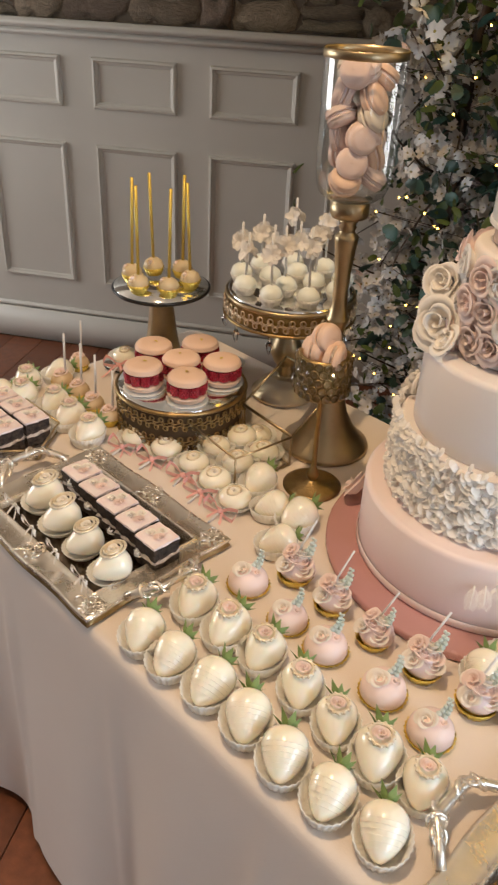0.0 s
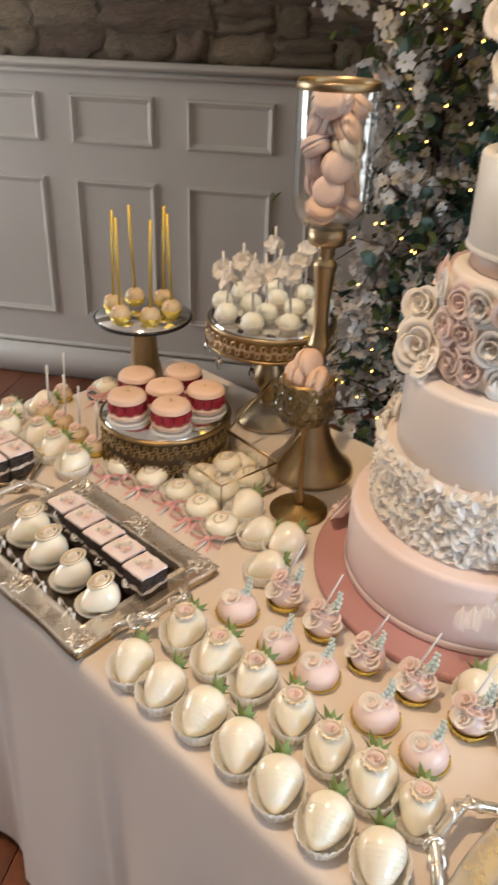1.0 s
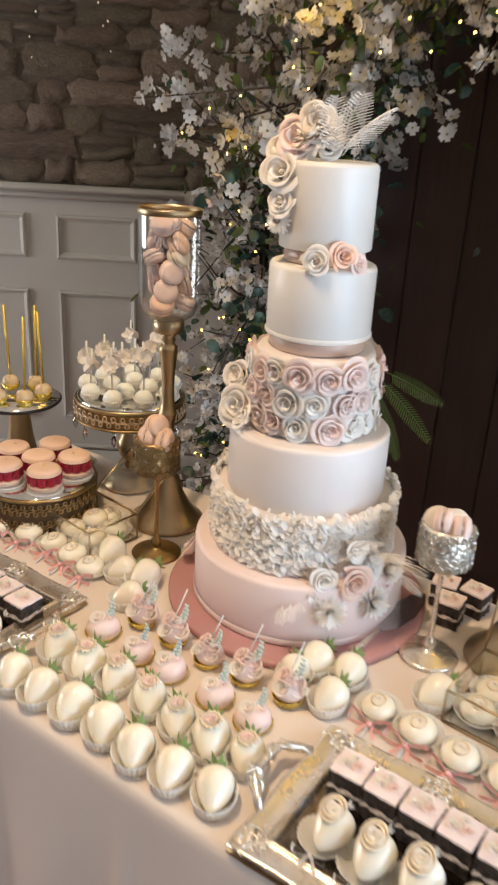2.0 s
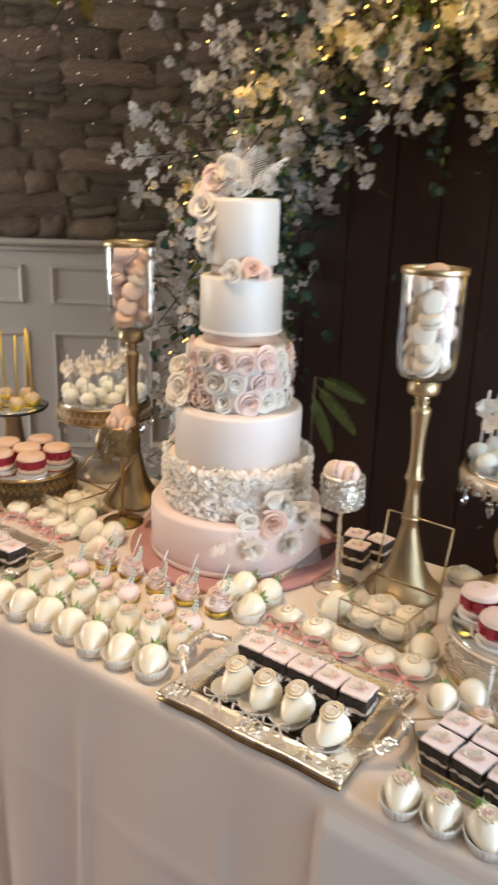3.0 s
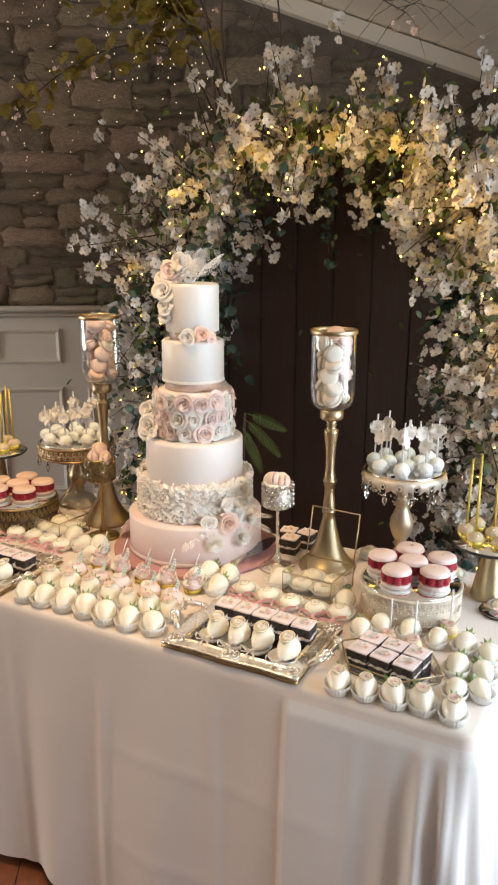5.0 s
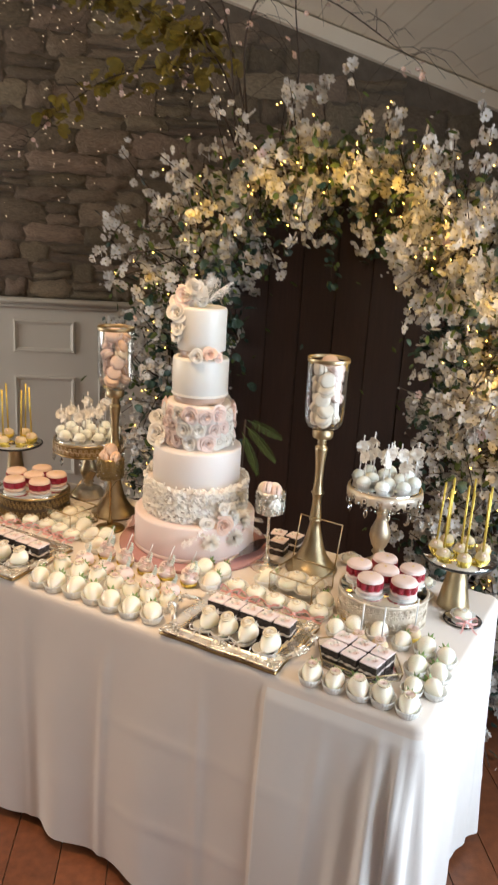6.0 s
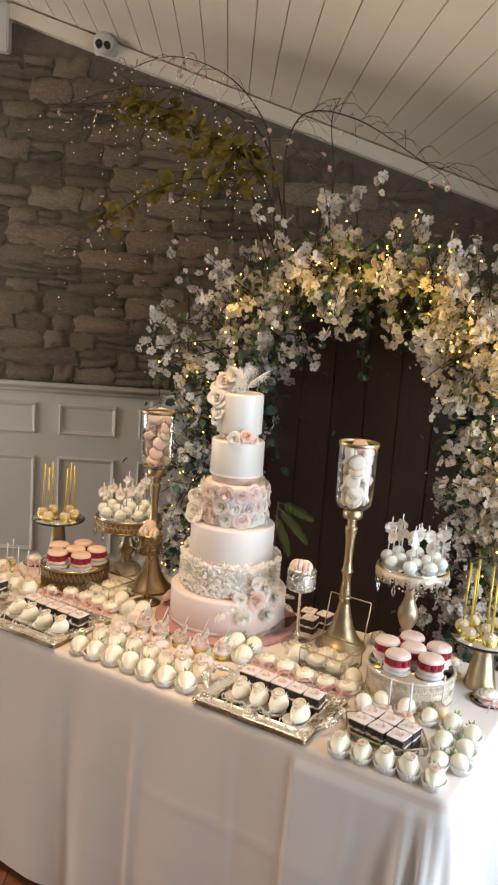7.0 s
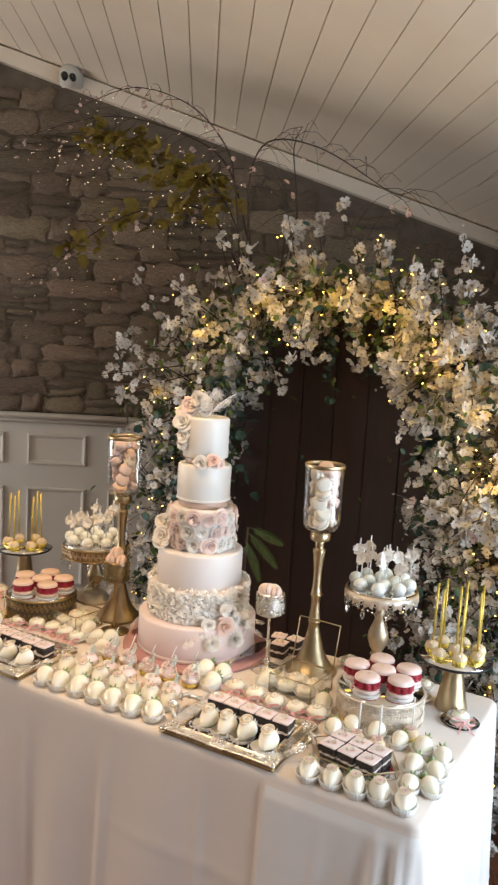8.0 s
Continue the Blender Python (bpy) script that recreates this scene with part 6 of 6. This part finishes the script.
def stone_mesh(seed):
    """A rough block, one unit wide and high, proud along -y."""
    rb = random.Random(seed)
    bm = bmesh.new()
    nx, nz = 6, 3
    g = []
    for j in range(nz + 1):
        row = []
        for i in range(nx + 1):
            edge = i in (0, nx) or j in (0, nz)
            x, z = i / nx - 0.5, j / nz - 0.5
            jx, jz = rb.uniform(-0.06, 0.06), rb.uniform(-0.14, 0.14)
            row.append(bm.verts.new((x + jx, -(rb.uniform(0.10, 0.45) if edge else rb.uniform(0.55, 1.25)), z + jz)))
        g.append(row)
    for j in range(nz):
        for i in range(nx):
            bm.faces.new((g[j][i], g[j][i + 1], g[j + 1][i + 1], g[j + 1][i]))
    ring = g[0] + [r[-1] for r in g[1:]] + g[-1][-2::-1] + [r[0] for r in g[-2:0:-1]]
    back = [bm.verts.new((v.co.x * 1.02, 0.3, v.co.z * 1.02)) for v in ring]
    for i in range(len(ring)):
        j = (i + 1) % len(ring)
        bm.faces.new((ring[i], back[i], back[j], ring[j]))
    return finish(bm, "stone", STONE, smooth=True)


STONES = [stone_mesh(40 + k) for k in range(9)]
z, made = 1.252, 0
while z < 3.06:
    h = rs.uniform(0.065, 0.125)
    x = -1.75 + rs.uniform(-0.1, 0.1)
    while x < 2.35:
        w = rs.choice((0.7, 1.0, 1.0, 1.5)) * rs.uniform(0.15, 0.29)
        hh = h * rs.choice((1.0, 1.0, 1.0, 0.48))
        spans = [(z, hh)] if hh > 0.6 * h else [(z, h * 0.48), (z + h * 0.5, h * 0.48)]
        for zz, h2 in spans:
            if zz + h2 < rake(x + w) - 0.10 and zz + h2 < rake(x) - 0.10 and made < 560:
                ob = share("stone", STONES[rs.randrange(9)], wall_north, pose(x + w / 2, 0, zz + h2 / 2, 0, rs.uniform(-5, 5), 0))
                ob.scale = (w - 0.010, rs.uniform(0.012, 0.028), h2 - 0.006)
                made += 1
        x += w
    z += h

plank = finish(bm_box(-0.5, 0.5, -0.5, 0.5, -0.5, 0.5), "plank", FLOOR_WOOD, smooth=False)
k = 0
x = WEST + 0.07
while x < EAST - 0.05:
    y = SOUTH - 1.2 * ((k * 0.37) % 1)
    while y < -0.05:
        y0, y1 = max(y, SOUTH), min(y + 1.9, -0.042)
        if y1 - y0 > 0.05:
            ob = share("plank", plank, floor, pose(x, (y0 + y1) / 2, -0.006))
            ob.scale = (0.132, y1 - y0 - 0.003, 0.012)
        y += 1.9
    x += 0.135
    k += 1
